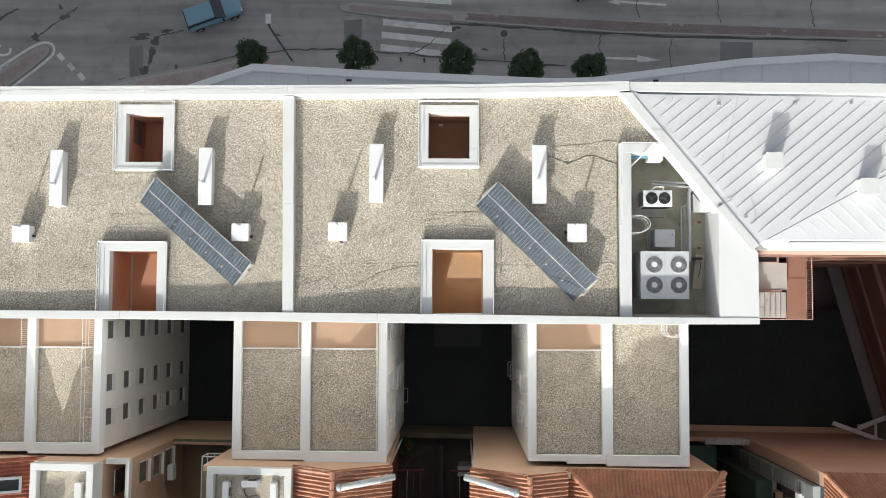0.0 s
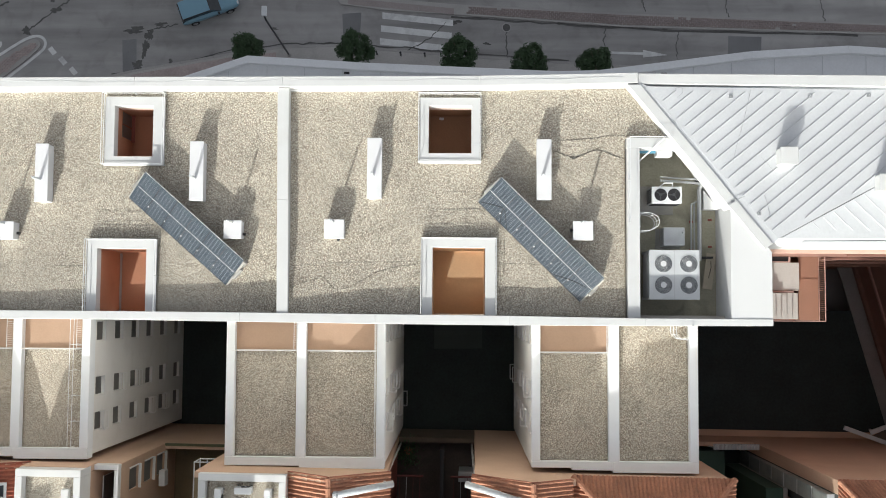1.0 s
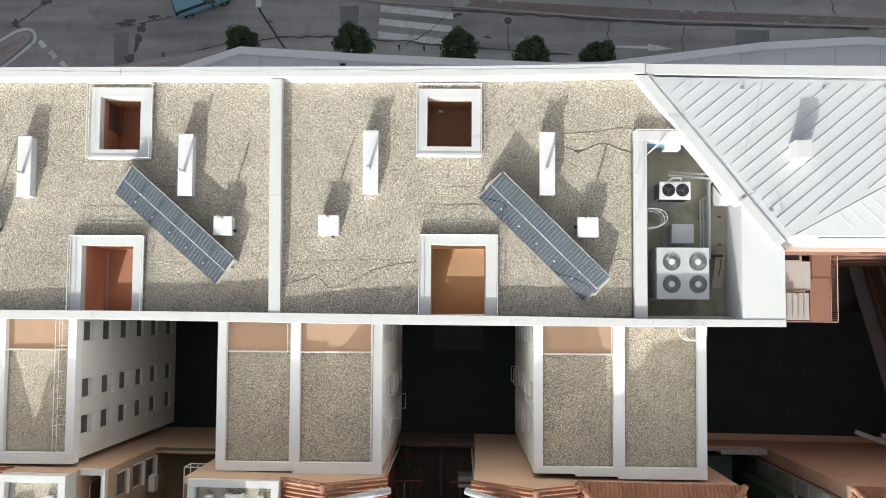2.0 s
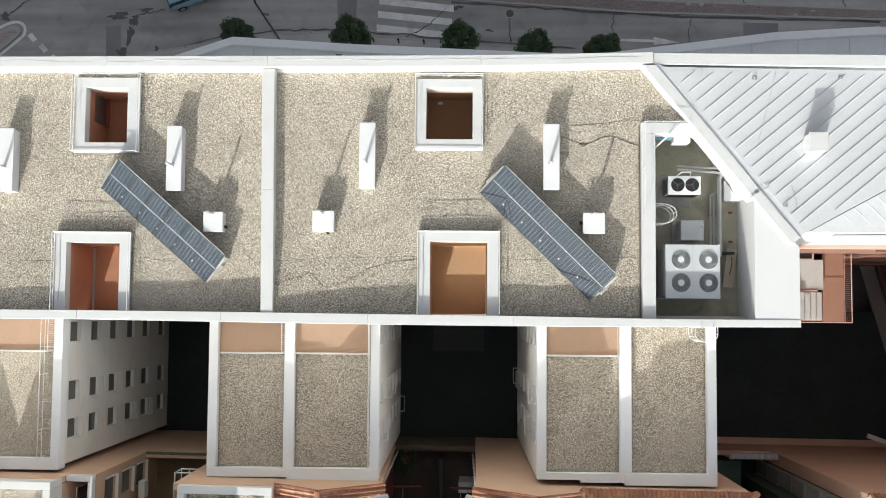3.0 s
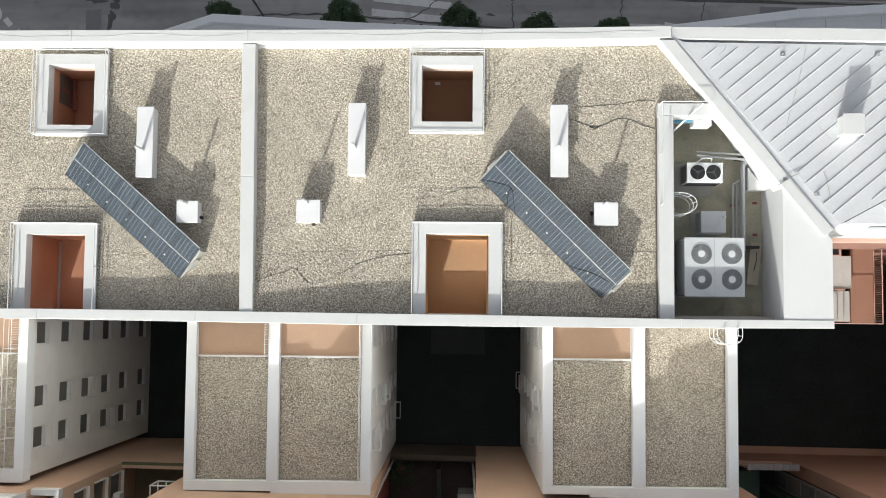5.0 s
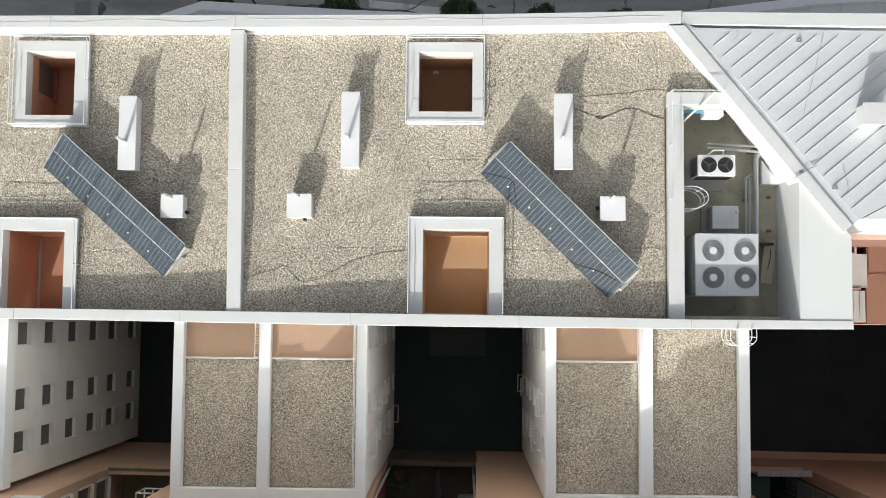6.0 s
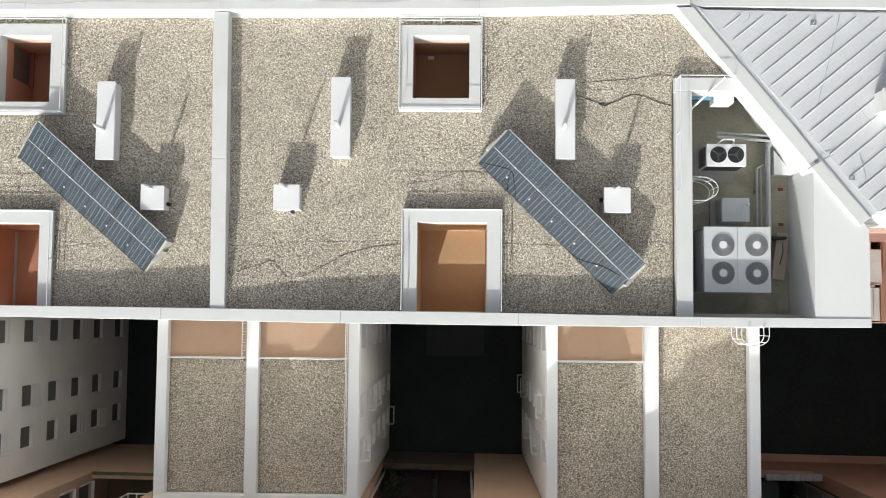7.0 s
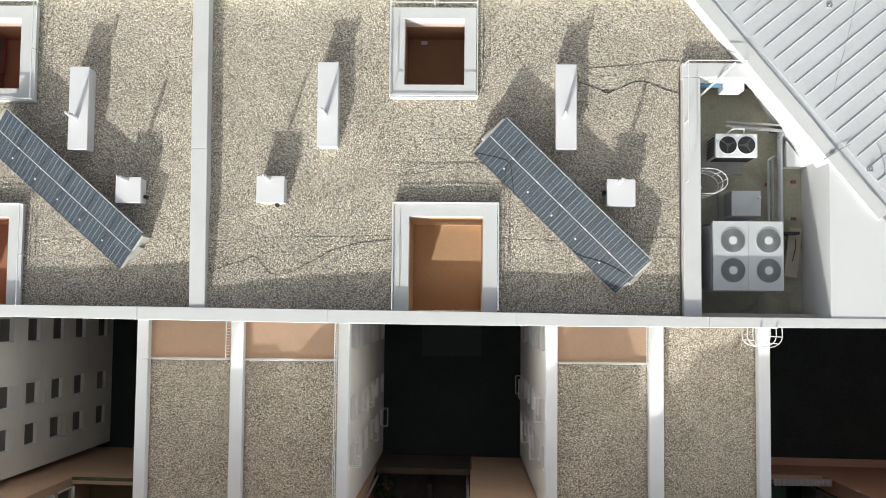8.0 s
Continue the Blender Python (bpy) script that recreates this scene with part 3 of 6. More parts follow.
FRONT_BROWN = material("brown_front_render", (0.24, 0.125, 0.095), 0.9, spread=0.12, big=0.5, fine=18, bump=0.1, dirt=0.3, dirt_color=(0.16, 0.085, 0.07))
FRONT_PINK = material("pink_front_render", (0.56, 0.37, 0.30), 0.9, spread=0.08, big=0.5, fine=18, bump=0.1, dirt=0.25, dirt_color=(0.42, 0.27, 0.22))
part("wall", box(15.36, 3.302, F0, 34, 3.6, 17.15), FRONT_BROWN, metal, "brown rendered south front")
part("cornice", box(15.365, 3.02, 16.9, 34, 3.30, 17.19, 0.02), FRONT_PINK, metal)
for z in (12.4, 8.6, 4.2, 0.4):
    part("string_course", box(21.6, 3.16, z, 34, 3.30, z + 0.16, 0.02), FRONT_BROWN, metal)
part("fascia", prism([(16.5, 3.56), (32.9, 3.56), (32.9, 3.70), (16.5, 3.70)], 18.0, [slope_z(16.5, 3.6) - 0.02, slope_z(32.9, 3.6) - 0.02, slope_z(32.9, 3.7) - 0.02, slope_z(16.5, 3.7) - 0.02]), WHITE, metal)
part("edge_filler", prism([(15.38, 3.10), (16.9, 3.35), (16.9, 3.55), (15.5, 3.6)], 18.0, [18.93, 18.93, 19.9, 19.97]), WHITE, metal)
part("wall", box(8.9, 11.0, F0, 34, 11.2, 18.3), WALL_WHITE, metal)
for x, y in ((13.55, 10.05), (17.2, 10.1), (19.9, 10.15), (14.75, 4.65)):
    a = thing("roof_anchor", "small galvanised safety anchor on the metal roof", "roof anchor", (x, y, roof_z(x, y)), group="roof anchors")
    part("base", box(-0.10, -0.08, -0.02, 0.10, 0.08, 0.03, 0.01), GALV, a)
    part("eye", rod((0, 0, 0.02), (0, 0.03, 0.16), 0.025), GALV, a)


# ---- low roof on the street side ----
low = thing("street_front", "lower street-side storeys with a grey metal coping", "building")
low.matrix_world = Matrix.Identity(4)
FRONT = [(-14.6, 12.3), (-10.31, 13.73), (-4.22, 13.37), (6.37, 12.92), (8.52, 12.99), (16.6, 14.03), (21.7, 14.34), (34.0, 13.6)]
inner = [(x, y - 0.42) for x, y in FRONT]
FRONT_ROOF = material("pale_sheet_roof", (0.82, 0.83, 0.85), 0.6, spread=0.06, big=0.5, fine=9, bump=0.04, dirt=0.2, dirt_color=(0.66, 0.66, 0.66))
for (a, b), (c, d) in zip(zip(FRONT, FRONT[1:]), zip(inner, inner[1:])):
    part("coping", prism([c, d, b, a], F0, [12.98, 12.98, 12.9, 12.9], bevel=0.02), FRONT_ROOF, low, "pale grey metal coping")
    part("roof", prism([(c[0], 10.95), (d[0], 10.95), (d[0], d[1] - 0.004), (c[0], c[1] - 0.004)], F0, 12.62), FRONT_ROOF, low, "pale flat roof behind the coping")
    n = max(1, round((d[0] - c[0]) / 2.1))
    for k in range(n):
        x = c[0] + (d[0] - c[0]) * (k + 0.5) / n
        y = c[1] + (d[1] - c[1]) * (k + 0.5) / n
        part("seam", box(x - 0.012, 11.2, 12.6, x + 0.012, y - 0.02, 12.65), SEAM_GREY, low)
for x, y in ((-12.2, 12.45), (-5.0, 12.85), (3.5, 12.45), (12.0, 12.85)):
    part("outlet", box(x - 0.15, y - 0.06, 12.6, x + 0.15, y + 0.06, 12.66, 0.01), BLACK, low)
part("inner_ridge", prism([(-11.6, 12.0), (-10.6, 12.45), (-4.0, 12.15), (-4.0, 12.25), (-10.6, 12.6), (-11.7, 12.1)], 12.6, 12.74), FRONT_ROOF, low)

# ---- wings ----
def window_unit(parent, x, y0, y1, z0, z1, out, grille):
    """A recessed window in a wall whose face lies at x; out is +1 or -1."""
    d = -out * 0.13
    win = part("window", box(min(x + d, x + d - out * 0.05), y0, z0, max(x + d, x + d - out * 0.05), y1, z1), METAL_WHITE, parent, "white framed window set into the wall")
    xa, xb = sorted((x + d + out * 0.002, x + d + out * 0.012))
    part("pane", box(xa, y0 + 0.03, z0 + 0.03, xb, y1 - 0.03, z1 - 0.03), BLIND, win)
    s0, s1 = sorted((x + d, x + out * 0.05))
    part("sill", box(s0, y0 - 0.03, z0 - 0.05, s1, y1 + 0.03, z0 - 0.004), METAL_WHITE, win)
    if grille:
        o = x + out * 0.33
        g = bmesh.new()
        r = 0.015
        for z in (z0 - 0.02, z0 + 0.55):
            rods([(x, y0, z), (o, y0, z), (o, y1, z), (x, y1, z)], r, 4, g)
        for i in range(6):
            y = y0 + (y1 - y0) * i / 5
            rod((o, y, z0 - 0.02), (o, y, z0 + 0.55), r * 0.7, 4, g)
        part("grille", g, METAL_WHITE, win, "white metal window grille standing out from the wall")


STOREYS = [11.30 - 2.80 * k for k in range(5)] + [-3.10]
ROWS_Y = ((-6.33, -5.37), (-4.47, -3.50), (-1.58, -0.55))


def wing(name, x0, mid, x1, y0, label, windows, terrace, rail_right, lip=0.0):
    """A white wing running south. mid: the divider's two sides. windows: +1 east face, -1 west face, with their grilles."""
    t = thing(name, label, "building")
    t.matrix_world = Matrix.Identity(4)
    y1, c = -0.37, 0.44
    zt = WING_TOP
    # parapets
    for a, b in ((x0, x0 + c), (x1 - c, x1)):
        part("parapet", box(a, y0 + c + 0.002, WING_ROOF - 0.35, b, y1, zt, 0.015), WING_WHITE, t)
    part("parapet", box(mid[0], y0 + c + 0.002, WING_ROOF - 0.35, mid[1], y1, zt - 0.003, 0.015), WING_WHITE, t)
    part("parapet", box(x0, y0 + lip, WING_ROOF - 0.35, mid[0] + 0.2, y0 + c, zt, 0.015), WING_WHITE, t)
    if lip:
        part("coping_lip", box(mid[0] - 1.9, y0, WING_ROOF - 0.35, mid[0] + 0.2, y0 + lip - 0.002, zt - 0.004, 0.01), WING_WHITE, t)
    part("parapet", box(mid[0] + 0.203, y0 - 0.12, WING_ROOF - 0.35, x1, y0 + c, zt, 0.015), WING_WHITE, t)
    yt = -1.95
    for k, (a, b) in enumerate(((x0 + c, mid[0]), (mid[1], x1 - c))):
        g1 = yt if terrace[k] else y1
        gravel_field("gravel_roof", a, y0 + c, b, g1, WING_ROOF, parent=t)
        if terrace[k]:
            part("terrace_floor", box(a, yt + 0.003, WING_ROOF - 0.3, b, y1 + 0.2, WING_ROOF + 0.02), PEACH, t, "peach coloured terrace floor")
            part("terrace_kerb", box(a, yt - 0.06, WING_ROOF - 0.2, b, yt + 0.0, WING_ROOF + 0.14), WHITE, t)
    # walls with windows
    zb = F0
    for side, x in ((1, x1 - 0.03), (-1, x0 + 0.03)):
        grilles = windows.get(side)
        holes = [] if grilles is None else [(a, z, b, z + 1.2) for a, b in ROWS_Y for z in STOREYS]
        part("wall", pierced(y0 + 0.05, -0.3, zb, WING_ROOF - 0.36, -side * 0.3, holes, "x", x), WALL_WHITE, t)
        if grilles is not None:
            for i, (a, b) in enumerate(ROWS_Y):
                for j, z in enumerate(STOREYS):
                    window_unit(t, x, a, b, z, z + 1.2, side, (i, j) in grilles)
    part("wall", box(x0 + 0.35, y0 + 0.05, zb, x1 - 0.35, y0 + 0.3, WING_ROOF - 0.36), WALL_WHITE, t)
    # unseen inner walls added so that no light passes behind the windows
    part("light_stop_wall", box(x0 + 1.2, y0 + 0.6, zb, x0 + 1.3, -0.4, WING_ROOF - 0.4), WALL_WHITE, t)
    part("light_stop_wall", box(x1 - 1.3, y0 + 0.6, zb, x1 - 1.2, -0.4, WING_ROOF - 0.4), WALL_WHITE, t)
    # terrace railing
    for k, (a, b) in enumerate(((x0 + c, mid[0]), (mid[1], x1 - c))):
        if terrace[k]:
            r = thing("terrace_rail", "thin white metal railing along a roof terrace", "railing", group="terrace rails")
            r.matrix_world = Matrix.Identity(4)
            bars = int((b - a) / 0.125)
            for i in range(1, bars):
                x = a + (b - a) * i / bars
                part("bar", rod((x, yt - 0.03, WING_ROOF + 0.13), (x, yt - 0.03, WING_ROOF + 0.99), 0.007, 4), METAL_WHITE, r)
            for z in (WING_ROOF + 1.0,):
                part("rail", rod((a, yt - 0.03, z), (b, yt - 0.03, z), 0.012, 6), METAL_WHITE, r)
            side = round((y1 - yt - 0.1) / 0.11)
            for i in range(side):
                y = yt + 0.05 + 0.11 * i
                part("bar", rod((b - 0.06, y, WING_ROOF + 0.13), (b - 0.06, y, WING_ROOF + 0.99), 0.007, 4), METAL_WHITE, r)
            for z in (WING_ROOF + 0.14, WING_ROOF + 1.0):
                part("rail", rod((b - 0.06, yt - 0.03, z), (b - 0.06, y1 - 0.02, z), 0.014, 6), METAL_WHITE, r)
            n = 4
            for i in range(n + 1):
                x = a + 0.03 + (b - a - 0.06) * i / n
                part("post", rod((x, yt - 0.03, WING_ROOF + 0.13), (x, yt - 0.03, WING_ROOF + 1.0), 0.010, 6), METAL_WHITE, r)
    if rail_right:
        r = thing("safety_rail", "thin white tubular safety rail along a roof edge", "railing", group="roof edge rails")
        r.matrix_world = Matrix.Identity(4)
        x = x1 - c - rail_right
        for z in (WING_ROOF + 0.5, WING_ROOF + 1.0):
            part("rail", rod((x, y0 + c + 0.05, z), (x, y1 - 0.05, z), 0.016, 6), METAL_WHITE, r)
        for i in range(6):
            y = y0 + c + 0.06 + (y1 - y0 - c - 0.12) * i / 5
            part("post", rod((x, y, WING_ROOF), (x, y, WING_ROOF + 1.0), 0.016, 6), METAL_WHITE, r)
            part("stay", rod((x, y, WING_ROOF + 0.5), (x + rail_right, y, WING_ROOF + 0.4), 0.012, 6), METAL_WHITE, r)
    return t


wing("wing_block", -26.5, (-22.21, -21.73), -18.13, -7.56, "white rendered wing with gravel roof, terraces and recessed windows", {1: {(1, 1), (1, 2), (0, 0), (0, 3), (0, 4)}}, (True, True), 0.40)
wing("wing_block", -10.98, (-7.31, -6.82), -2.70, -7.91, "white rendered wing with gravel roof between two courtyards", {1: {(1, 1), (1, 2), (0, 0), (0, 3), (0, 5)}}, (True, True), 0.05)
wing("wing_block", 4.90, (8.86, 9.41), 13.47, -8.00, "white rendered wing with gravel roof beside the plant enclosure", {-1: {(1, 0), (1, 4), (1, 5), (0, 1), (0, 3)}}, (True, False), 0.0, 0.12)

# ---- the older houses to the south ----
YS = -8.43
south = thing("old_houses", "older orange rendered houses with clay tile roofs", "building")
HOUSES = Matrix.Translation((0.03, 0.35, 1.25)) @ Matrix.Rotation(-0.013, 4, 'Z') @ Matrix.Diagonal((0.977, 1, 1, 1))
south.matrix_world = HOUSES
HF = F0 - 1.3


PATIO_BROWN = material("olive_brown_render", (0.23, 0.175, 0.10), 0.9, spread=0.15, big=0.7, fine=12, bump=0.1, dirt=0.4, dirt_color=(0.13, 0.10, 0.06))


def gable_wall(pts, mat=ORANGE, y=YS, thick=0.3):
    """A north-facing wall: pts are x, z of its outline, counter-clockwise seen from the south."""
    bm = bmesh.new()
    a = [bm.verts.new((x, y, z)) for x, z in pts]
    b = [bm.verts.new((x, y - thick, z)) for x, z in pts]
    bm.faces.new(a)
    bm.faces.new(b[::-1])
    for i in range(len(pts)):
        j = (i + 1) % len(pts)
        bm.faces.new((a[j], a[i], b[i], b[j]))
    bmesh.ops.recalc_face_normals(bm, faces=bm.faces)
    return part("wall", bm, mat, south)


gable_wall([(-34, HF), (-21.35, HF), (-21.35, 12.65), (-25.2, 15.2), (-27.5, 16.8), (-34, 12.8)])
gable_wall([(-21.35, HF), (-17.92, HF), (-17.92, 13.8), (-21.35, 13.8)])
gable_wall([(-17.915, HF), (-16.6, HF), (-16.6, 12.28), (-17.915, 12.28)])
gable_wall([(-16.6, HF), (-12.2, HF), (-12.2, 4.6), (-16.6, 4.6)])
gable_wall([(-12.2, HF), (-7.45, HF), (-7.45, 14.2), (-12.2, 14.2)])
gable_wall([(-7.45, HF), (-2.85, HF), (-2.45, 13.25), (-5.2, 15.4), (-7.45, 13.9)])
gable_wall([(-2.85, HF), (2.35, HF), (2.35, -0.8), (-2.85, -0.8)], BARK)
gable_wall([(2.35, HF), (7.2, HF), (7.2, 14.15), (4.95, 15.6), (2.1, 13.55)])
gable_wall([(7.2, HF), (15.3, HF), (15.3, 13.44), (7.2, 13.44)])
gable_wall([(15.3, HF), (21.0, HF), (21.0, -1.9), (15.3, -1.9)])
gable_wall([(21.0, HF), (36, HF), (36, 12.6), (21.0, 12.8)])


def tiled(a, b, c, d, mat, label, rib=0.21, course=0.40, amp=0.045, hips=None):
    """A tiled slope: a to b along the eave, d and c above them; the ribs run up the slope. Courses step by a tile's thickness.
    hips: lengths of eave under a hip at a and at b; the ribs then stay parallel and end at the hip lines."""
    a, b, c, d = (Vector(p) for p in (a, b, c, d))
    nu = max(2, int((b - a).length / rib)) * 4
    nv = max(2, int((d - a).length / course))
    up = (b - a).cross(d - a).normalized()
    if up.z < 0:
        up = -up
    along_eave = (b - a).normalized()
    rise = (d - a) - along_eave * (d - a).dot(along_eave)
    eave = (b - a).length
    verts, faces = [], []
    for j in range(nv):
        for e in (0.0, 1.0):
            v = (j + e) / nv
            lift = 0.03 * (1 - e)
            for i in range(nu + 1):
                u = i / nu
                if hips:
                    p = a.lerp(b, u) + rise * min(v, u * eave / hips[0], (1 - u) * eave / hips[1])
                else:
                    p = a.lerp(b, u).lerp(d.lerp(c, u), v)
                wob = 0.012 * math.sin(i // 4 * 7.3 + j * 3.1)
                verts.append(p + up * (amp * math.sin(i * math.pi / 2) + amp + lift + wob))
    w_ = nu + 1
    for r in range(2 * nv - 1):
        for i in range(nu):
            k = r * w_ + i
            faces.append((k, k + 1, k + w_ + 1, k + w_))
    me = bpy.data.meshes.new("roof_tiles")
    me.from_pydata([tuple(v) for v in verts], [], faces)
    me.materials.append(mat)
    for p in me.polygons:
        p.use_smooth = False
    ob = tagged(new("roof_tiles", me), kind="stuff")
    ob.parent = south
    ob["label"] = label
    # deck underneath
    bm = bmesh.new()
    q = [bm.verts.new(p - up * 0.01) for p in (a, b, c, d)]
    r = [bm.verts.new(p - up * 0.15) for p in (a, b, c, d)]
    bm.faces.new(q), bm.faces.new(r[::-1])
    for i in range(4):
        bm.faces.new((q[i], q[(i + 1) % 4], r[(i + 1) % 4], r[i]))
    bmesh.ops.recalc_face_normals(bm, faces=bm.faces)
    part("roof_deck", bm, TILE_DARK, south)


def ridge(a, b, mat=TILE):
    a, b = Vector(a), Vector(b)
    n = max(1, int((b - a).length / 0.45))
    for i in range(n):
        p, q = a.lerp(b, i / n), a.lerp(b, (i + 0.97) / n)
        part("ridge_tile", rod(p, q, 0.16, 8, r2=0.13), mat, south)


YB = -20.0
LT = "weathered orange clay tiles in stepped courses"
# slope falling east towards the flat roof
tiled((-21.33, YB, 12.6), (-21.33, YS + 0.05, 12.6), (-27.5, YS + 0.05, 16.8), (-27.5, YB, 16.8), TILE_DARK, "dark red clay tiles in stepped courses")
# twin slopes beside the first courtyard
tiled((-7.5, YB, 13.8), (-7.5, YS + 0.05, 13.8), (-5.2, YS + 0.05, 15.35), (-5.2, YB, 15.35), TILE, LT)
tiled((-2.3, YS + 0.05, 13.15), (-2.3, YB, 13.15), (-5.2, YB, 15.35), (-5.2, YS + 0.05, 15.35), TILE, LT)
ridge((-5.2, YS, 15.43), (-5.2, -14, 15.43))
tiled((1.95, YB, 13.45), (1.95, YS + 0.05, 13.45), (4.95, YS + 0.05, 15.6), (4.95, YB, 15.6), TILE, LT)
tiled((7.0, YS + 0.05, 14.3), (7.0, YB, 14.3), (4.95, YB, 15.6), (4.95, YS + 0.05, 15.6), TILE, LT)
ridge((4.95, YS, 15.68), (4.95, -14, 15.68))
# north-facing slopes
HW, HE, HY, HZ, HB, HN = 8.74, 13.76, -9.93, 14.59, -11.37, YS + 0.1     # hip ends, ridge line and height, back and front eave
tiled((7.1, HN, 13.47), (15.4, HN, 13.47), (HE, HY, HZ), (HW, HY, HZ), TILE, LT, hips=(1.64, 1.64))
tiled((15.4, HB, 13.47), (7.1, HB, 13.47), (HW, HY, HZ), (HE, HY, HZ), TILE, LT, hips=(1.64, 1.64))
tiled((7.1, HB, 13.47), (7.1, HN, 13.47), (HW, HY, HZ), (HW, HY, HZ), TILE, LT, hips=(1.44, 1.6))
tiled((15.4, HN, 13.47), (15.4, HB, 13.47), (HE, HY, HZ), (HE, HY, HZ), TILE, LT, hips=(1.6, 1.44))
ridge((15.4, HN, 13.59), (HE, HY, HZ + 0.09))
ridge((7.1, HN, 13.59), (HW, HY, HZ + 0.09))
ridge((HW, HY, HZ + 0.09), (HE, HY, HZ + 0.09))
# Unseen wall, its outline worked back from the stepped shadow on the wing roof.
gable_wall([(8.26, 12.5), (14.5, 12.5), (14.5, 16.2), (9.85, 16.24), (9.44, 15.95), (8.52, 15.95), (8.26, 15.7)], ORANGE, y=HB - 0.02)
part("roof", box(7.1, YB, 12.9, 15.4, HB - 0.33, 13.4), TILE_DARK, south, "low roof behind the hipped tiles")
tiled((20.9, YS + 0.1, 12.85), (36.0, YS + 0.1, 12.7), (36.0, -13.5, 15.0), (25.5, -13.5, 15.0), TILE, LT)
tiled((20.9, YB, 12.85), (20.9, YS + 0.1, 12.85), (25.5, -13.5, 15.0), (25.5, YB, 15.0), TILE, LT)
ridge((20.9, YS + 0.05, 12.97), (25.5, -13.5, 15.12))
# Unseen block added to throw shade on the middle wing's terrace.
part("terrace_shade_block", box(-15.2, -15.0, HF, -10.8, -13.0, 17.2), PATIO_BROWN, south)
# rooflight in the dark tiles
rl = thing("rooflight", "grey framed rooflight set in dark red tiles", "rooflight", (-24.25, -9.85, 12.98))
rl.matrix_world = HOUSES @ pose(-22.85, -9.75, 13.76, 0, 34.2, 0)
part("frame", slab_with_holes(-0.75, -0.42, 0.75, 0.42, -0.05, 0.14, [(-0.62, -0.29, 0.62, 0.29)]), GREY_METAL, rl)
part("pane", box(-0.62, -0.29, 0.02, 0.62, 0.29, 0.06), GLASS, rl)


def flat_roof(x0, y0, x1, y1, zg, zt, c=0.36):
    gravel_field("gravel_roof", x0 + c, y0, x1 - c, y1 - c, zg, parent=south)
    part("parapet", box(x0, y1 - c, zg - 0.9, x1, y1, zt, 0.015), WHITE, south)
    part("parapet", box(x0, y0, zg - 0.9, x0 + c, y1 - c - 0.003, zt, 0.015), WHITE, south)
    part("parapet", box(x1 - c, y0, zg - 0.9, x1, y1 - c - 0.003, zt, 0.015), WHITE, south)
    part("wall", box(x0 + 0.02, y0, HF, x0 + 0.3, y1 - 0.32, zg - 0.9), ORANGE, south)
    part("wall", box(x1 - 0.3, y0, HF, x1 - 0.02, y1 - 0.32, zg - 0.9), ORANGE, south)


flat_roof(-21.25, YB, -17.9, YS - 0.02, 14.05, 14.55)
flat_roof(-11.9, -14.0, -7.45, YS - 0.02, 14.1, 14.6)
# recessed bay between the flat roof and the east-facing wall
part("parapet", box(-17.89, YS - 0.28, 12.285, -16.605, YS - 0.005, 12.75, 0.015), WHITE, south)
part("parapet", box(-16.82, YS - 4.5, 12.295, -16.605, YS - 0.283, 12.75, 0.015), WHITE, south)
window_unit(south, -17.64, -10.6, -9.2, 9.3, 11.6, 1, True)
E_WIN = [(-10.1, 9.5, -8.9, 11.0), (-10.1, 7.0, -8.9, 8.5), (-10.1, 4.7, -8.9, 6.2), (-13.6, 9.5, -12.4, 11.0)]
part("wall", pierced(YB, YS - 0.3, HF, 12.29, -0.3, E_WIN, "x", -16.6), ORANGE, south)
for y0, z0, y1, z1 in E_WIN:
    window_unit(south, -16.6, y0, y1, z0, z1, 1, False)
    part("shutter", box(-16.75, y0 + 0.05, z0 + 0.45, -16.72, y1 - 0.05, z1 - 0.04), UNIT_GREY, south, "pale roller shutter")
    part("window_ledge", box(-16.6, y0 - 0.06, z0 - 0.10, -16.46, y1 + 0.06, z0 - 0.055, 0.01), METAL_WHITE, south)
    part("frame_edge", box(-16.6, y1 + 0.004, z0, -16.53, y1 + 0.07, z1), METAL_WHITE, south)
part("bay_wall", box(-17.7, -12.5, HF, -17.2, -12.2, 12.4), PEACH, south)
part("bay_floor", box(-17.7, -12.2, 8.6, -17.1, YS - 0.41, 8.8), PEACH, south)

MOSS = material("moss", (0.11, 0.12, 0.065), 0.95, spread=0.4, big=2.0, fine=12, bump=0.2, dirt=0.5, dirt_color=(0.2, 0.17, 0.12))
# patios
def patio(x0, x1, zf, depth, mat_floor, mat_wall):
    part("patio_floor", box(x0, YS - depth, zf - 0.3, x1, YS - 0.3, zf), mat_floor, south)
    part("patio_wall", box(x0, YS - depth - 0.3, zf, x1, YS - depth, 12.0), mat_wall, south)


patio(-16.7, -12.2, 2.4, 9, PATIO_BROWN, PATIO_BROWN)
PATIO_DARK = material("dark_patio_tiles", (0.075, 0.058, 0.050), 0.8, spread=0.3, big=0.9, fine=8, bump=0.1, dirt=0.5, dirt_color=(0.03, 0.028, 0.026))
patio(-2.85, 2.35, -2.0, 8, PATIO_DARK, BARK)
patio(15.3, 21.0, -4.2, 8, SHADE_GROUND, ORANGE)
part("patio_wall", box(-12.5, YS - 9, HF, -12.2, YS - 0.3, 13.0), PATIO_BROWN, south)
part("patio_wall", box(-3.15, YS - 8, HF, -2.85, YS - 0.3, 12.9), MAROON, south)
part("patio_wall", box(2.35, YS - 8, HF, 2.65, YS - 0.3, 12.9), MAROON, south)
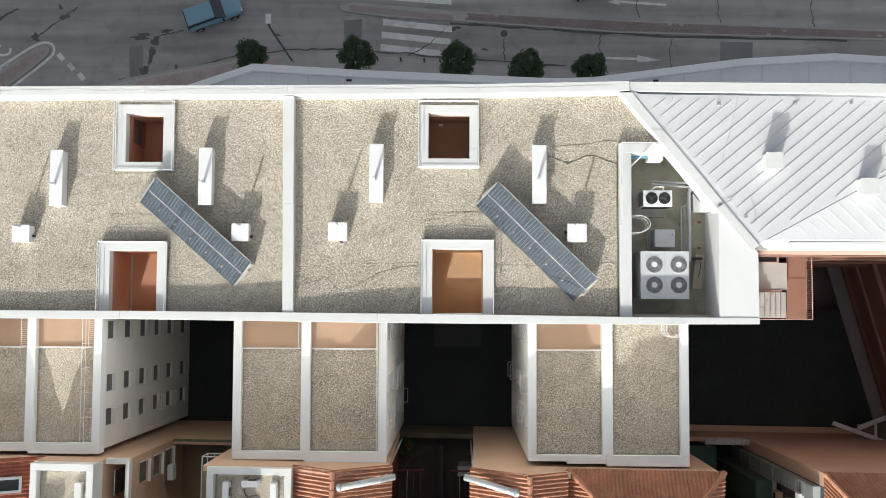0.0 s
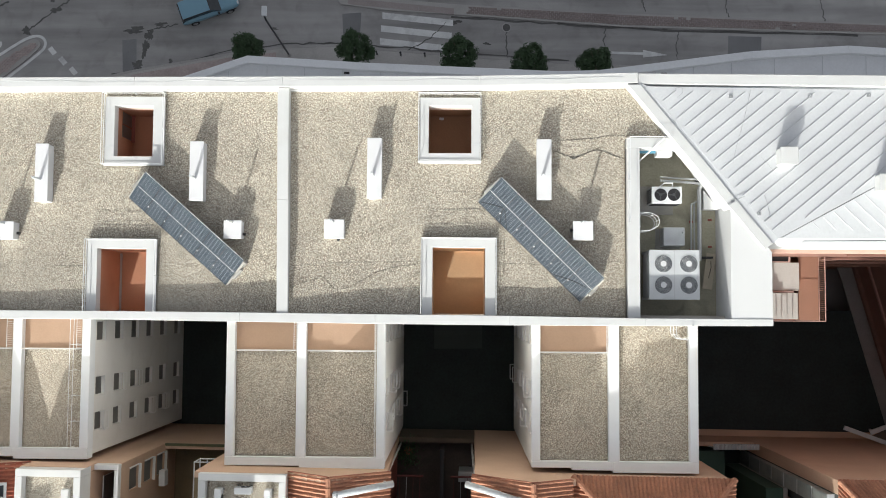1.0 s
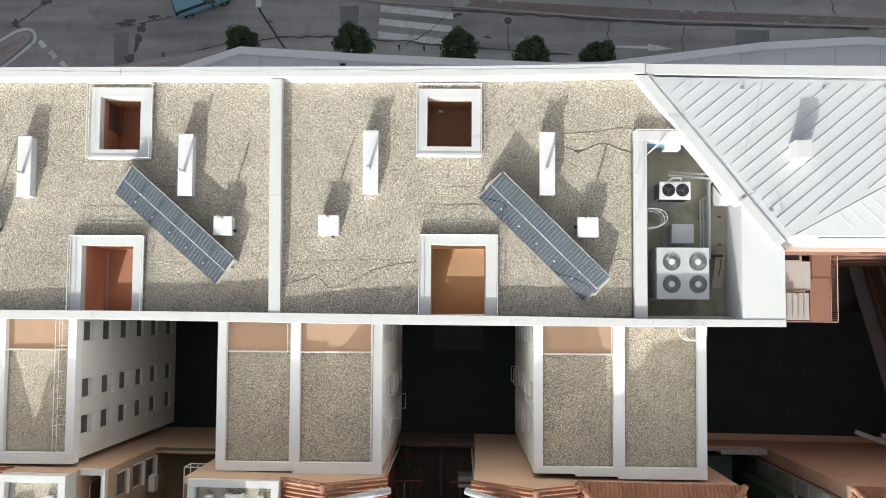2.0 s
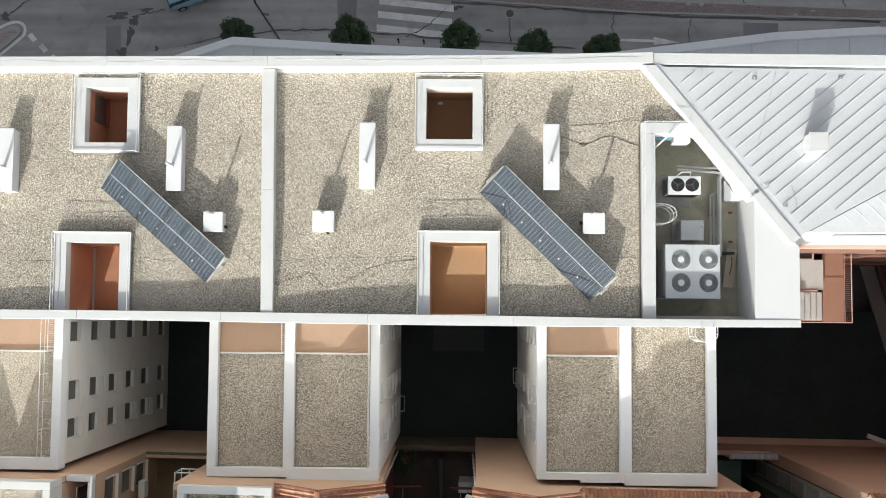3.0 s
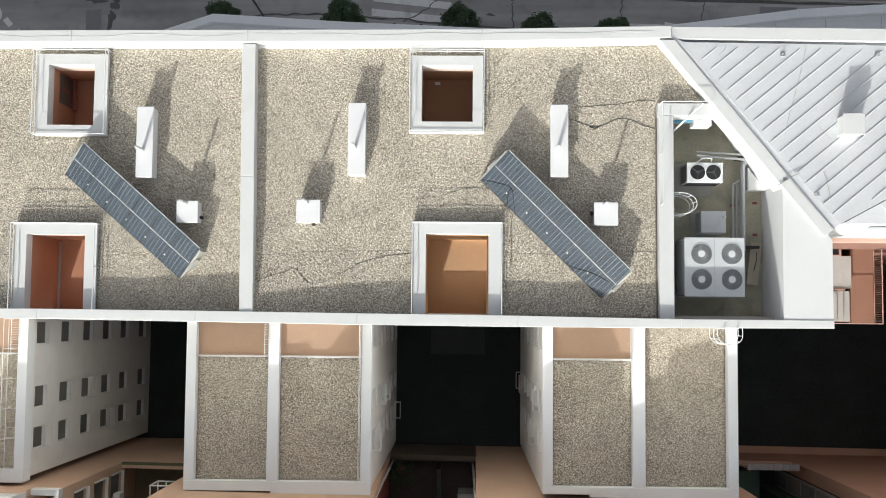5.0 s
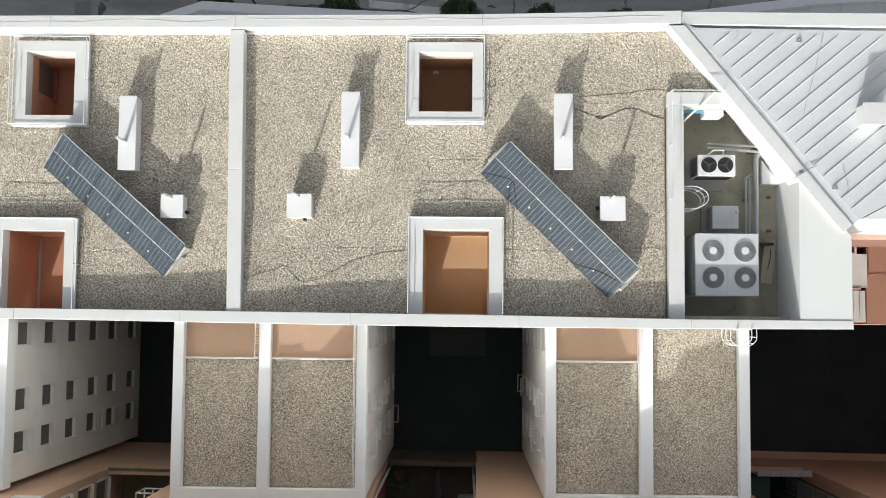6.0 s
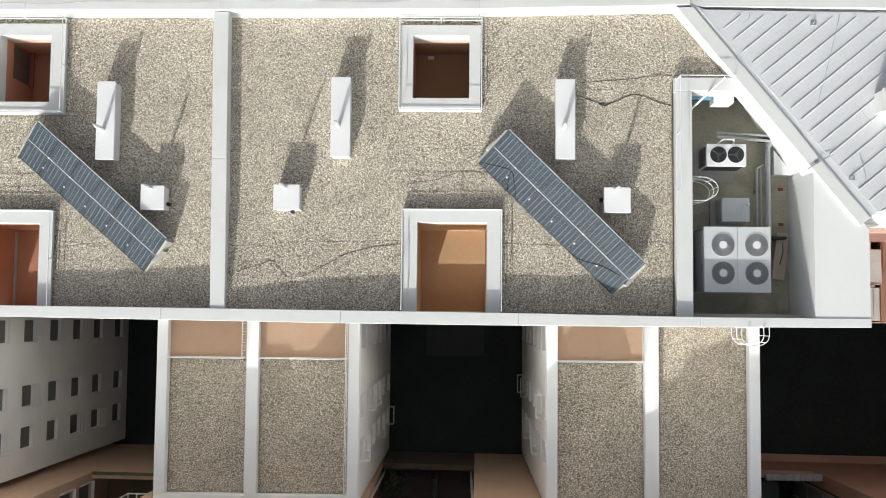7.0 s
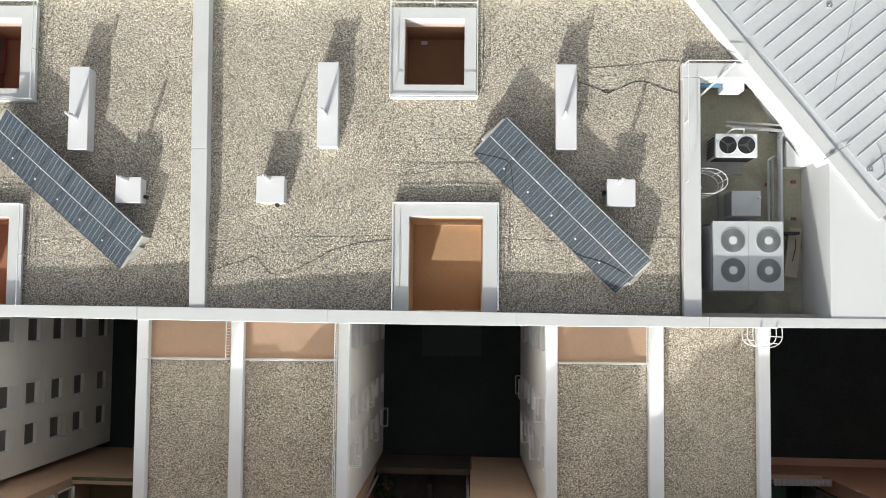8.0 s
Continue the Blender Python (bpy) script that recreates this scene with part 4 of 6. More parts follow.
part("patio_wall", box(15.0, YS - 8, HF, 15.3, YS - 0.3, 13.0), ORANGE, south)
BAY_GREY = material("bay_panels", (0.26, 0.29, 0.28), 0.5, spread=0.15, big=1.2, fine=9, bump=0.03, dirt=0.4, dirt_color=(0.12, 0.14, 0.13))
# The recess's shade is put into this wall's dark green colour.
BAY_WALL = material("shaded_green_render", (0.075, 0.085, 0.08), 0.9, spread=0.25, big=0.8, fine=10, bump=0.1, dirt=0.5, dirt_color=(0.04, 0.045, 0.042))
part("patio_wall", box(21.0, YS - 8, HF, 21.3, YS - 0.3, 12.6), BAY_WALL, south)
part("wall_return", box(20.992, YS - 0.72, HF, 21.0, YS - 0.3, 12.55), ORANGE, south)
for k in range(7):
    z = -4.0 + 2.30 * k
    bay = part("window", box(20.62, YS - 1.60, z, 20.99, YS - 0.78, z + 2.22, 0.012), BAY_GREY, south, "grey glazed balcony bay")
    part("frame_edge", box(20.60, YS - 1.60, z + 2.222, 20.99, YS - 0.78, z + 2.27), GREY_METAL, bay)
    part("pane", box(20.605, YS - 1.52, z + 0.7, 20.618, YS - 0.86, z + 2.1), BAY_GREY, bay)
for k in range(2):
    z = 4.0 + 3.4 * k
    rb = part("window", box(20.60, YS - 3.4, z, 20.99, YS - 2.2, z + 1.9, 0.015), PEACH, south, "peach rendered window bay")
    part("pane", box(20.585, YS - 3.3, z + 0.3, 20.598, YS - 2.3, z + 1.7), GLASS, rb)
part("ledge", box(-16.6, YS - 0.12, 4.603, -12.2, YS + 0.03, 4.67), MOSS, south, "mossy green ledge on the courtyard wall")

# Orange strip added to lighten the dark foot of the court wall.
part("plinth", box(15.3, YS + 0.002, HF, 34.0, YS + 0.42, -5.33, 0.01), ORANGE, south, "orange strip added at the foot of the wall")

# red-brown building closing the east court
EAST_BROWN = material("brown_render", (0.20, 0.105, 0.08), 0.9, spread=0.15, big=0.6, fine=14, bump=0.1, dirt=0.4, dirt_color=(0.12, 0.06, 0.05))
EAST_EDGE = material("rose_ledge", (0.34, 0.20, 0.17), 0.9, spread=0.12, bump=0.1)
east = thing("east_house", "dark red-brown rendered building closing the courtyard", "building")
east.matrix_world = Matrix.Translation((-0.5, 0.1, 0.8))
EA, EB = Vector((28.4, 5.0)), Vector((32.2, -8.4))
en = Vector((EB.y - EA.y, -(EB.x - EA.x))).normalized() * -1   # pointing east
def east_strip(o0, o1, z0, z1, mat, name):
    a, b = EA + en * o0, EB + en * o0
    c, d = EB + en * o1, EA + en * o1
    pts = [tuple(a), tuple(b), tuple(c), tuple(d)]
    part(name, prism(pts, z0, z1), mat, east)
east_strip(0.0, 0.4, F0 - 0.8, 0.5, EAST_BROWN, "wall")
east_strip(-0.22, 0.0, -4.6, -4.2, EAST_BROWN, "plinth")
east_strip(-0.12, 0.0, -2.3, -2.1, EAST_EDGE, "ledge")
east_strip(0.15, 6.0, 0.5, 6.0, EAST_BROWN, "wall")
east_strip(-0.1, 0.15, 0.5, 0.62, EAST_EDGE, "ledge")
east_strip(0.02, 0.15, 3.4, 3.55, EAST_EDGE, "ledge")
PATH_GREY = material("path_slabs", (0.27, 0.26, 0.25), 0.9, spread=0.15, big=0.8, fine=12, bump=0.1, dirt=0.4, dirt_color=(0.16, 0.155, 0.15))
p0 = [(EA + en * -1.45), (EB + en * -1.45), (EB + en * -0.5), (EA + en * -0.5)]
tagged(part("path", prism([tuple(p) for p in p0], COURT - 0.1, COURT + 0.06), PATH_GREY), "grey concrete path along the foot of a wall", "path", kind="structure")

# stair tower beside the plant enclosure
stair = thing("stair_tower", "terracotta stair landing with pale steps and dark barred railing", "stairs")
stair.matrix_world = Matrix.Translation((-0.07, 0.06, 0))
SZ = 9.0
TERRA = material("terracotta_floor", (0.33, 0.175, 0.118), 0.85, spread=0.08, big=0.8, fine=14, bump=0.05, dirt=0.3, dirt_color=(0.27, 0.14, 0.10))
PINK = material("pink_edge_paint", (0.58, 0.38, 0.33), 0.8, spread=0.08, bump=0.05)
STEP_GREY = material("pale_step_stone", (0.50, 0.485, 0.455), 0.8, spread=0.1, big=0.8, fine=14, bump=0.05, dirt=0.4, dirt_color=(0.36, 0.34, 0.32))
part("landing", box(20.28, -0.33, SZ - 0.3, 21.38, 3.25, SZ), TERRA, stair)
part("landing", box(15.4, 1.34, SZ - 0.3, 20.22, 2.90, SZ + 0.28, 0.01), STEP_GREY, stair)
for k in range(6):
    x = 18.42 + 0.36 * k
    part("step", box(x, -0.27, SZ - 0.4, x + 0.34, 1.20, SZ + 0.72 - 0.17 * k, 0.012), STEP_GREY, stair)
part("stringer", box(15.4, 1.22, SZ - 0.3, 19.9, 1.32, SZ + 0.34, 0.01), PINK, stair)
# Solid black block paints the darkness of the stair opening.
part("void_shade_block", box(15.4, 2.96, SZ - 0.3, 19.62, 3.22, SZ + 0.30), BLACK, stair)
part("void_edge", box(15.4, 2.91, SZ - 0.3, 19.72, 2.955, SZ + 0.36), PINK, stair)
part("void_edge", box(19.625, 2.96, SZ - 0.3, 19.72, 3.22, SZ + 0.36), PINK, stair)
part("wall", box(20.4, -0.25, F0, 21.3, 3.2, SZ - 0.31), RUST, stair)
part("wall", box(15.4, -0.30, F0, 20.3, -0.20, SZ - 0.41), RUST, stair)
part("rail", rod((21.40, -0.36, SZ + 1.0), (21.40, 3.2, SZ + 1.0), 0.028), PINK, stair)
part("rail", rod((21.40, -0.36, SZ + 0.06), (21.40, 3.2, SZ + 0.06), 0.02), PINK, stair)
part("rail", rod((15.4, -0.36, SZ + 1.0), (21.40, -0.36, SZ + 1.0), 0.022), PINK, stair)
for k in range(34):
    y = -0.34 + k * 0.106
    part("bar", rod((21.40, y, SZ + 0.05), (21.40, y, SZ + 1.0), 0.011, 4), TERRA, stair)

# ---- roof equipment ----
def solar_array(at, turn, label, W):
    """Six framed panels side by side on ballast blocks; the origin lies under the middle of the low edge."""
    t = thing("solar_array", label, "solar panels", at, turn, group="roof solar arrays")
    L, tilt, low = 1.67, radians(26.5), 0.07
    m = pose(0, 0, low, math.degrees(tilt), 0, 0)
    for i in range(6):
        x0 = -3 * W + i * W + 0.008
        p = part("panel", slab_with_holes(0, 0, W - 0.020, L, -0.035, 0.004, [(0.008, 0.010, W - 0.028, L - 0.010)]), ALU, t)
        p.matrix_local = m @ pose(x0, 0, 0)
        g = part("cell_glass", box(0.008, 0.010, -0.02, W - 0.028, L - 0.010, 0.0), CELLS, p, "dark blue half-cut solar cells under glass")
        part("centre_bar", box(0.010, L / 2 - 0.008, 0.0, W - 0.030, L / 2 + 0.008, 0.0025), METAL_WHITE, p)
        if i:
            for y in (L * 0.22, L * 0.5):
                c = part("clamp", box(-0.040, y - 0.028, -0.01, 0.020, y + 0.028, 0.014, 0.004), METAL_WHITE, p)
    for i in range(7):
        x = -3 * W + i * W
        x = min(max(x, -3 * W + 0.05), 3 * W - 0.05)
        tri = bmesh.new()
        w2 = 0.11
        prof = [(0.02, 0.0), (L * math.cos(tilt) - 0.08, 0.0), (L * math.cos(tilt) - 0.08, low + L * math.sin(tilt) - 0.09), (0.02, low - 0.045)]
        a = [tri.verts.new((x - w2, y, z)) for y, z in prof]
        b = [tri.verts.new((x + w2, y, z)) for y, z in prof]
        tri.faces.new(a), tri.faces.new(b[::-1])
        for k in range(4):
            tri.faces.new((a[k], a[(k + 1) % 4], b[(k + 1) % 4], b[k]))
        bmesh.ops.recalc_face_normals(tri, faces=tri.faces)
        part("ballast_support", tri, CONCRETE_LIGHT, t, "precast concrete ballast wedge")
    # Black strips added under the panel joints stand in for shade in the gaps.
    for i in range(5):
        gs = part("gap_shade_strip", box(-3 * W + (i + 1) * W - 0.030, 0.01, -0.05, -3 * W + (i + 1) * W + 0.022, L - 0.01, -0.037), BLACK, t)
        gs.matrix_local = m
    er = part("edge_rail", box(-3 * W + 0.008, L - 0.004, -0.03, 3 * W - 0.02, L + 0.008, 0.006), METAL_WHITE, t, "bright aluminium edge rail")
    er.matrix_local = m
    for s in (-1, 1):
        part("end_block", box(min(s * 3 * W, s * (3 * W + 0.14)), 0.5, 0.0, max(s * 3 * W, s * (3 * W + 0.14)), 1.05, 0.42, 0.02), CONCRETE_LIGHT, t, "precast concrete end block")
    return t


solar_array((4.32, 2.88, ROOF), -44.4, "tilted row of six dark blue solar panels on concrete ballast", 1.092)
solar_array((-12.0, 3.27, ROOF), -41.3, "tilted row of six dark blue solar panels on concrete ballast", 1.025)


def chimney(x0, y0, x1, y1, z1, label, group, pipe, outlet):
    cx, cy = (x0 + x1) / 2, (y0 + y1) / 2
    w2, d2, h = (x1 - x0) / 2, (y1 - y0) / 2, z1 - ROOF
    t = thing("roof_chimney", label, "chimney", (cx, cy, ROOF), group=group)
    part("body", box(-w2 + 0.035, -d2 + 0.035, -0.02, w2 - 0.035, d2 - 0.035, h - 0.07), CHIMNEY_WHITE, t)
    part("cap", box(-w2, -d2, h - 0.07, w2, d2, h, 0.012), CHIMNEY_WHITE, t, "white cover slab")
    px, py = -w2 + 2 * w2 * pipe[0], d2 - 2 * d2 * pipe[1]
    v = part("vent_pipe", rod((px, py, h - 0.01), (px, py, h + 0.78), 0.068, 10), UNIT_GREY, t, "white vent pipe")
    part("elbow", rods([(px, py, h + 0.76), (px - 0.02, py + 0.02, h + 0.84), (px - 0.05, py + 0.03, h + 0.84)], 0.036, 10), UNIT_GREY, v)
    if outlet:
        ox, oy = outlet
        part("outlet", disc(ox * (w2 + 0.03), oy * (d2 + 0.03), 0.12, 0.30, 0.07, 10), BLACK, t, "black rubber outlet")
    return t


def array_point(at, turn, x, y, lift=0.012):
    """A place on the tilted face of an array, from its own x and y."""
    return pose(*at, 0, 0, turn) @ pose(0, 0, 0.07, 26.5, 0, 0) @ Vector((x, y, lift))


LC = "long white rendered ventilation chimney with cover slab on gravel"
SC = "square white rendered ventilation chimney with cover slab on gravel"
for x0, y0, x1, y1 in ((-18.50, 5.03, -17.88, 7.74), (-11.33, 5.11, -10.68, 7.87), (-3.14, 5.26, -2.46, 8.06), (4.64, 5.23, 5.32, 8.03)):
    chimney(x0, y0, x1, y1, 20.03, LC, "long roof chimneys", (0.40, 0.62), None)
for x0, y0, x1, y1, o in ((-20.25, 3.27, -19.40, 4.12, (1, -0.2)), (-9.70, 3.37, -8.87, 4.22, (1, -0.4)), (-5.08, 3.41, -4.17, 4.29, (0.3, -1)), (6.30, 3.39, 7.22, 4.27, (-1, 0.1))):
    chimney(x0, y0, x1, y1, 20.03, SC, "square roof chimneys", (0.44, 0.12), o)


def cable(pts, z=None, r=0.008, label="thin black cable lying loose on the gravel", name="cable", mat=BLACK, z_list=None):
    curve = bpy.data.curves.new(name, 'CURVE')
    curve.dimensions, curve.bevel_depth, curve.bevel_resolution = '3D', r * (0.62 if z is None else 0.7), 1
    s_ = curve.splines.new('BEZIER')
    if z is None:
        fine = []
        for a, b in zip(pts, pts[1:]):
            n = max(1, round((Vector(b) - Vector(a)).length / 0.5))
            fine += [tuple(Vector(a).lerp(Vector(b), i / n)) for i in range(n)]
        pts = fine + [pts[-1]]
        z_list = [gravel_z(p[0], p[1]) + r * 0.7 for p in pts]
    s_.bezier_points.add(len(pts) - 1)
    for k, (b, p) in enumerate(zip(s_.bezier_points, pts)):
        b.co = (p[0], p[1], z_list[k] if z_list else z)
        b.handle_left_type = b.handle_right_type = 'AUTO'
    curve.materials.append(mat)
    return tagged(new(name, curve), label, "cable")


cable([(-6.68, 1.14), (-6.11, 1.38), (-5.54, 1.55), (-5.19, 1.67), (-4.91, 1.4), (-4.72, 1.17), (-4.02, 1.18), (-3.34, 1.53), (-2.65, 1.93), (-1.73, 2.18), (-0.66, 2.31)], r=0.011)
cable([(5.64, 8.06), (6.28, 8.11), (7.32, 8.19), (8.12, 8.34), (8.78, 8.32)], r=0.012)
cable([(5.35, 7.66), (5.94, 7.43), (6.4, 7.3), (6.75, 7.37), (7.32, 7.61), (7.78, 7.59), (8.24, 7.38), (8.78, 7.23)], r=0.017)
cable([(6.2, 7.33), (6.36, 7.24), (6.5, 7.26), (6.62, 7.36)], r=0.022)
cable([(2.83, 2.35), (4.25, 2.32), (5.0, 2.29)])
cable([(7.57, 2.43), (8.78, 2.45)])
cable([(0.08, 4.7), (0.11, 5.67), (1.92, 5.67)], r=0.006)
cable([(-0.49, 4.41), (0.54, 4.58), (1.46, 4.9), (2.0, 4.84)], r=0.007)
cable([(-17.8, 2.09), (-16.25, 2.13)])
cable([(-12.7, 2.1), (-11.95, 2.19), (-11.4, 2.25)])
cable([(-15.62, 4.17), (-13.18, 4.27)], r=0.007)
cable([(-6.65, 2.18), (-4.74, 2.32), (-0.7, 2.42)], r=0.007)
cable([(-14.96, 4.18), (-15.04, 5.28), (-14.39, 5.33)], r=0.006)
cable([(3.05, 4.4), (3.21, 3.34), (3.12, 1.27)], r=0.006)
cable([(2.25, 10.32), (2.33, 7.05)], r=0.006)

EAST_AT = ((4.32, 2.88, ROOF), -44.4)
for line in (((-3.2, 0.10), (-3.0, 0.22), (-2.54, 0.51), (-2.23, 0.64), (-1.84, 0.38), (-1.42, 0.01)), ((-2.23, 0.63), (-2.10, 0.36), (-1.87, 0.04)), ((1.21, 0.01), (1.6, 0.09), (1.99, 0.31), (2.42, 0.53), (3.03, 0.72)), ((1.6, 0.09), (1.75, 0.02))):
    pts3 = [array_point(*EAST_AT, *p) for p in line]
    cable([(p.x, p.y) for p in pts3], z=0, z_list=[p.z for p in pts3], r=0.017, label="thin black cable lying across the solar panels")

CW = "thin grey lightning conductor wire clipped along the parapet"
prev_rng = random.Random(11)
def wire(a, b, z, n):
    pts = [Vector(a).lerp(Vector(b), i / n) + Vector((0, prev_rng.uniform(-0.06, 0.06))) for i in range(n + 1)]
    cable([tuple(p) for p in pts], z=z, r=0.007, label=CW, name="conductor", mat=GALV)
wire((-30, 10.58), (-7.3, 10.70), TOP + 0.008, 16)
wire((-6.8, 10.72), (8.6, 10.93), TOP + 0.008, 11)
wire((9.2, 10.95), (14.9, 3.75), TOP + 0.022, 7)
for w in (WELLS[1], WELLS[3]):
    cable([(w[0] + 0.16, 0.4), (w[0] + 0.24, 1.6), (w[0] + 0.18, 3.1)], z=ROOF + 0.245, r=0.006, label="thin grey wire lying on a light well curb", name="wire", mat=GALV)

# ---- plant in the enclosure ----
PF = 17.2
ch = thing("chiller", "large grey heat pump with four grilled fans on its top", "heat pump", (9.93, 0.73, PF))
W_, D_, H_ = 2.32, 2.30, 1.88
part("body", box(0.02, 0.02, 0.16, W_ - 0.02, D_ - 0.02, H_ - 0.05), UNIT_GREY, ch)
for k in range(11):
    z = 0.3 + k * 0.13
    part("side_slat", box(-0.005, 0.1, z, 0.018, D_ - 0.1, z + 0.05), GRILLE, ch)
THROAT = material("fan_throat_grey", (0.085, 0.095, 0.11), 0.6, spread=0.2, big=3.0, fine=9, bump=0.0)
FANS = [(0.655, 1.66), (1.825, 1.66), (0.655, 0.67), (1.825, 0.67)]
part("top_panel", box(0, 0, H_ - 0.05, W_, D_, H_, 0.008), UNIT_GREY, ch, "grey painted steel top panel")
part("panel_joint", box(W_ / 2 - 0.008, 0.01, H_, W_ / 2 + 0.008, D_ - 0.01, H_ + 0.006), GALV, ch)
part("base_beam", box(0.0, 0.0, 0.0, W_, 0.12, 0.16), GALV, ch)
part("base_beam", box(0.0, D_ - 0.12, 0.0, W_, D_, 0.16), GALV, ch)
for x, y in FANS:
    f = part("fan_shroud", bmesh.new(), BLACK, ch)
    bm = bmesh.new()
    # ring collar and dark throat
    prof = [(0.43, H_ + 0.003), (0.425, H_ + 0.018), (0.40, H_ + 0.018), (0.395, H_ + 0.003)]
    n = 32
    ringv = [[bm.verts.new((x + r * math.cos(2 * math.pi * i / n), y + r * math.sin(2 * math.pi * i / n), z)) for i in range(n)] for r, z in prof]
    for a, b in zip(ringv, ringv[1:]):
        for i in range(n):
            bm.faces.new((a[i], a[(i + 1) % n], b[(i + 1) % n], b[i]))
    bmesh.ops.recalc_face_normals(bm, faces=bm.faces)
    bm.to_mesh(f.data)
    bm.free()
    f.data.materials.clear()
    f.data.materials.append(UNIT_GREY)
    part("throat", disc(x, y, H_ + 0.004, H_ + 0.012, 0.40, 32), THROAT, f)
    spokes = bmesh.new()
    for i in range(28):
        a = 2 * math.pi * i / 28
        pts = [(x + r * math.cos(a + s_), y + r * math.sin(a + s_), H_ + 0.024) for r, s_ in ((0.12, 0.0), (0.22, 0.16), (0.32, 0.38), (0.41, 0.66))]
        rods(pts, 0.0075, 4, spokes)
    part("fan_grille", spokes, GRILLE, f, "curved wire fan grille")
    part("fan_hub", disc(x, y, H_ + 0.02, H_ + 0.04, 0.135, 24), METAL_WHITE, f)

cu = thing("condenser_unit", "white outdoor condenser with two black fans on a concrete pad", "air conditioner", (10.16, 5.25, PF))
part("pad", box(-0.35, -0.42, 0.0, 1.25, 0.95, 0.14, 0.01), CONCRETE_LIGHT, cu)
part("body", box(0, 0, 0.16, 1.42, 0.80, 1.36, 0.02), METAL_WHITE, cu)
for k in range(7):
    part("side_slat", box(-0.012, 0.08 + k * 0.095, 0.3, 0.0, 0.13 + k * 0.095, 1.25), BLACK, cu)
part("front_grille", box(0.06, -0.012, 0.3, 1.36, 0.0, 1.2), BLACK, cu)
for x in (0.42, 1.04):
    f = part("fan_ring", disc(x, 0.41, 1.36, 1.385, 0.315, 28), METAL_WHITE, cu)
    part("fan_throat", disc(x, 0.41, 1.385, 1.39, 0.295, 28), BLACK, f)
    bl = bmesh.new()
    for i in range(3):
        a = 2.1 * i + x
        rod((x, 0.41, 1.395), (x + 0.26 * math.cos(a), 0.41 + 0.26 * math.sin(a), 1.397), 0.022, 4, bl)
    disc(x, 0.41, 1.39, 1.41, 0.07, 12, bl)
    part("fan_blades", bl, BLADE, f)
part("pipe_frame", rods([(0.45, 0.84, 0.2), (0.45, 0.84, 1.2), (0.62, 0.98, 1.3), (1.0, 0.98, 1.3), (1.0, 0.84, 1.2)], 0.03, 8), METAL_WHITE, cu)

cb = thing("control_cabinet", "grey steel cabinet with a small white vent on top", "cabinet", (10.79, 3.29, PF))
part("plinth", box(-0.22, -0.12, 0.0, 0.95, 0.85, 0.10), CONCRETE_LIGHT, cb)
part("body", box(0.0, 0.0, 0.10, 0.98, 0.86, 1.02, 0.012), UNIT_GREY, cb)
part("door", box(-0.014, 0.05, 0.16, 0.0, 0.80, 0.96), GREY_METAL, cb)
part("vent_cap", disc(0.90, 0.62, 1.02, 1.22, 0.05, 14), METAL_WHITE, cb)

pp = thing("pipe_run", "lagged silver pipes running along the plant floor", "pipes", (0, 0, 0))
pp.matrix_world = Matrix.Identity(4)
part("pipe", rods([(12.58, 2.6, 17.75), (12.58, 6.05, 17.75), (12.70, 6.25, 17.75)], 0.105, 12), GALV, pp)
part("pipe", rods([(12.22, 2.6, 17.6), (12.22, 5.3, 17.6), (12.5, 5.45, 17.6)], 0.045, 8), GALV, pp)
part("pipe", rods([(12.36, 2.6, 17.62), (12.36, 5.35, 17.62)], 0.04, 8), GALV, pp)
part("pipe", rods([(10.7, 6.42, 17.9), (12.72, 6.30, 17.8)], 0.06, 10), GALV, pp)
part("pipe", rods([(10.7, 6.58, 17.9), (12.72, 6.48, 17.8)], 0.045, 8), GALV, pp)
for x, y in ((12.6, 6.38), (12.9, 2.75)):
    part("bracket", box(x - 0.22, y - 0.05, 17.2, x + 0.3, y + 0.05, 17.86, 0.01), BLACK, pp)
for x, y in ((12.3, 4.5), (12.3, 3.15), (13.2, 4.6), (13.2, 3.3)):
    part("floor_clip", box(x - 0.09, y - 0.05, 17.195, x + 0.09, y + 0.05, 17.26, 0.01), MAROON, pp)
bd = thing("leaning_board", "pale wooden board leaning beside the heat pump", "board", (13.1, 1.55, PF))
bd.matrix_world = pose(13.10, 2.1, 17.42, 0, 16, -7)
part("plank", box(-0.25, -0.85, -0.015, 0.25, 0.87, 0.015, 0.004), WOOD, bd)
part("handle", rods([(0.0, -0.3, 0.02), (0.05, 0.2, 0.06), (0.02, 0.5, 0.02)], 0.015), BLACK, bd)
# tray and box under the north wall
part("cable_tray", box(9.5, 7.58, 18.75, 10.3, 7.695, 18.85), BLUE_PLASTIC, pp, "blue lined cable tray")
part("wall_box", box(10.35, 7.45, 18.2, 11.05, 7.69, 18.95, 0.01), METAL_WHITE, pp)
part("strut", rod((9.36, 7.05, 19.2), (10.45, 8.1, 20.1), 0.035), METAL_WHITE, pp)


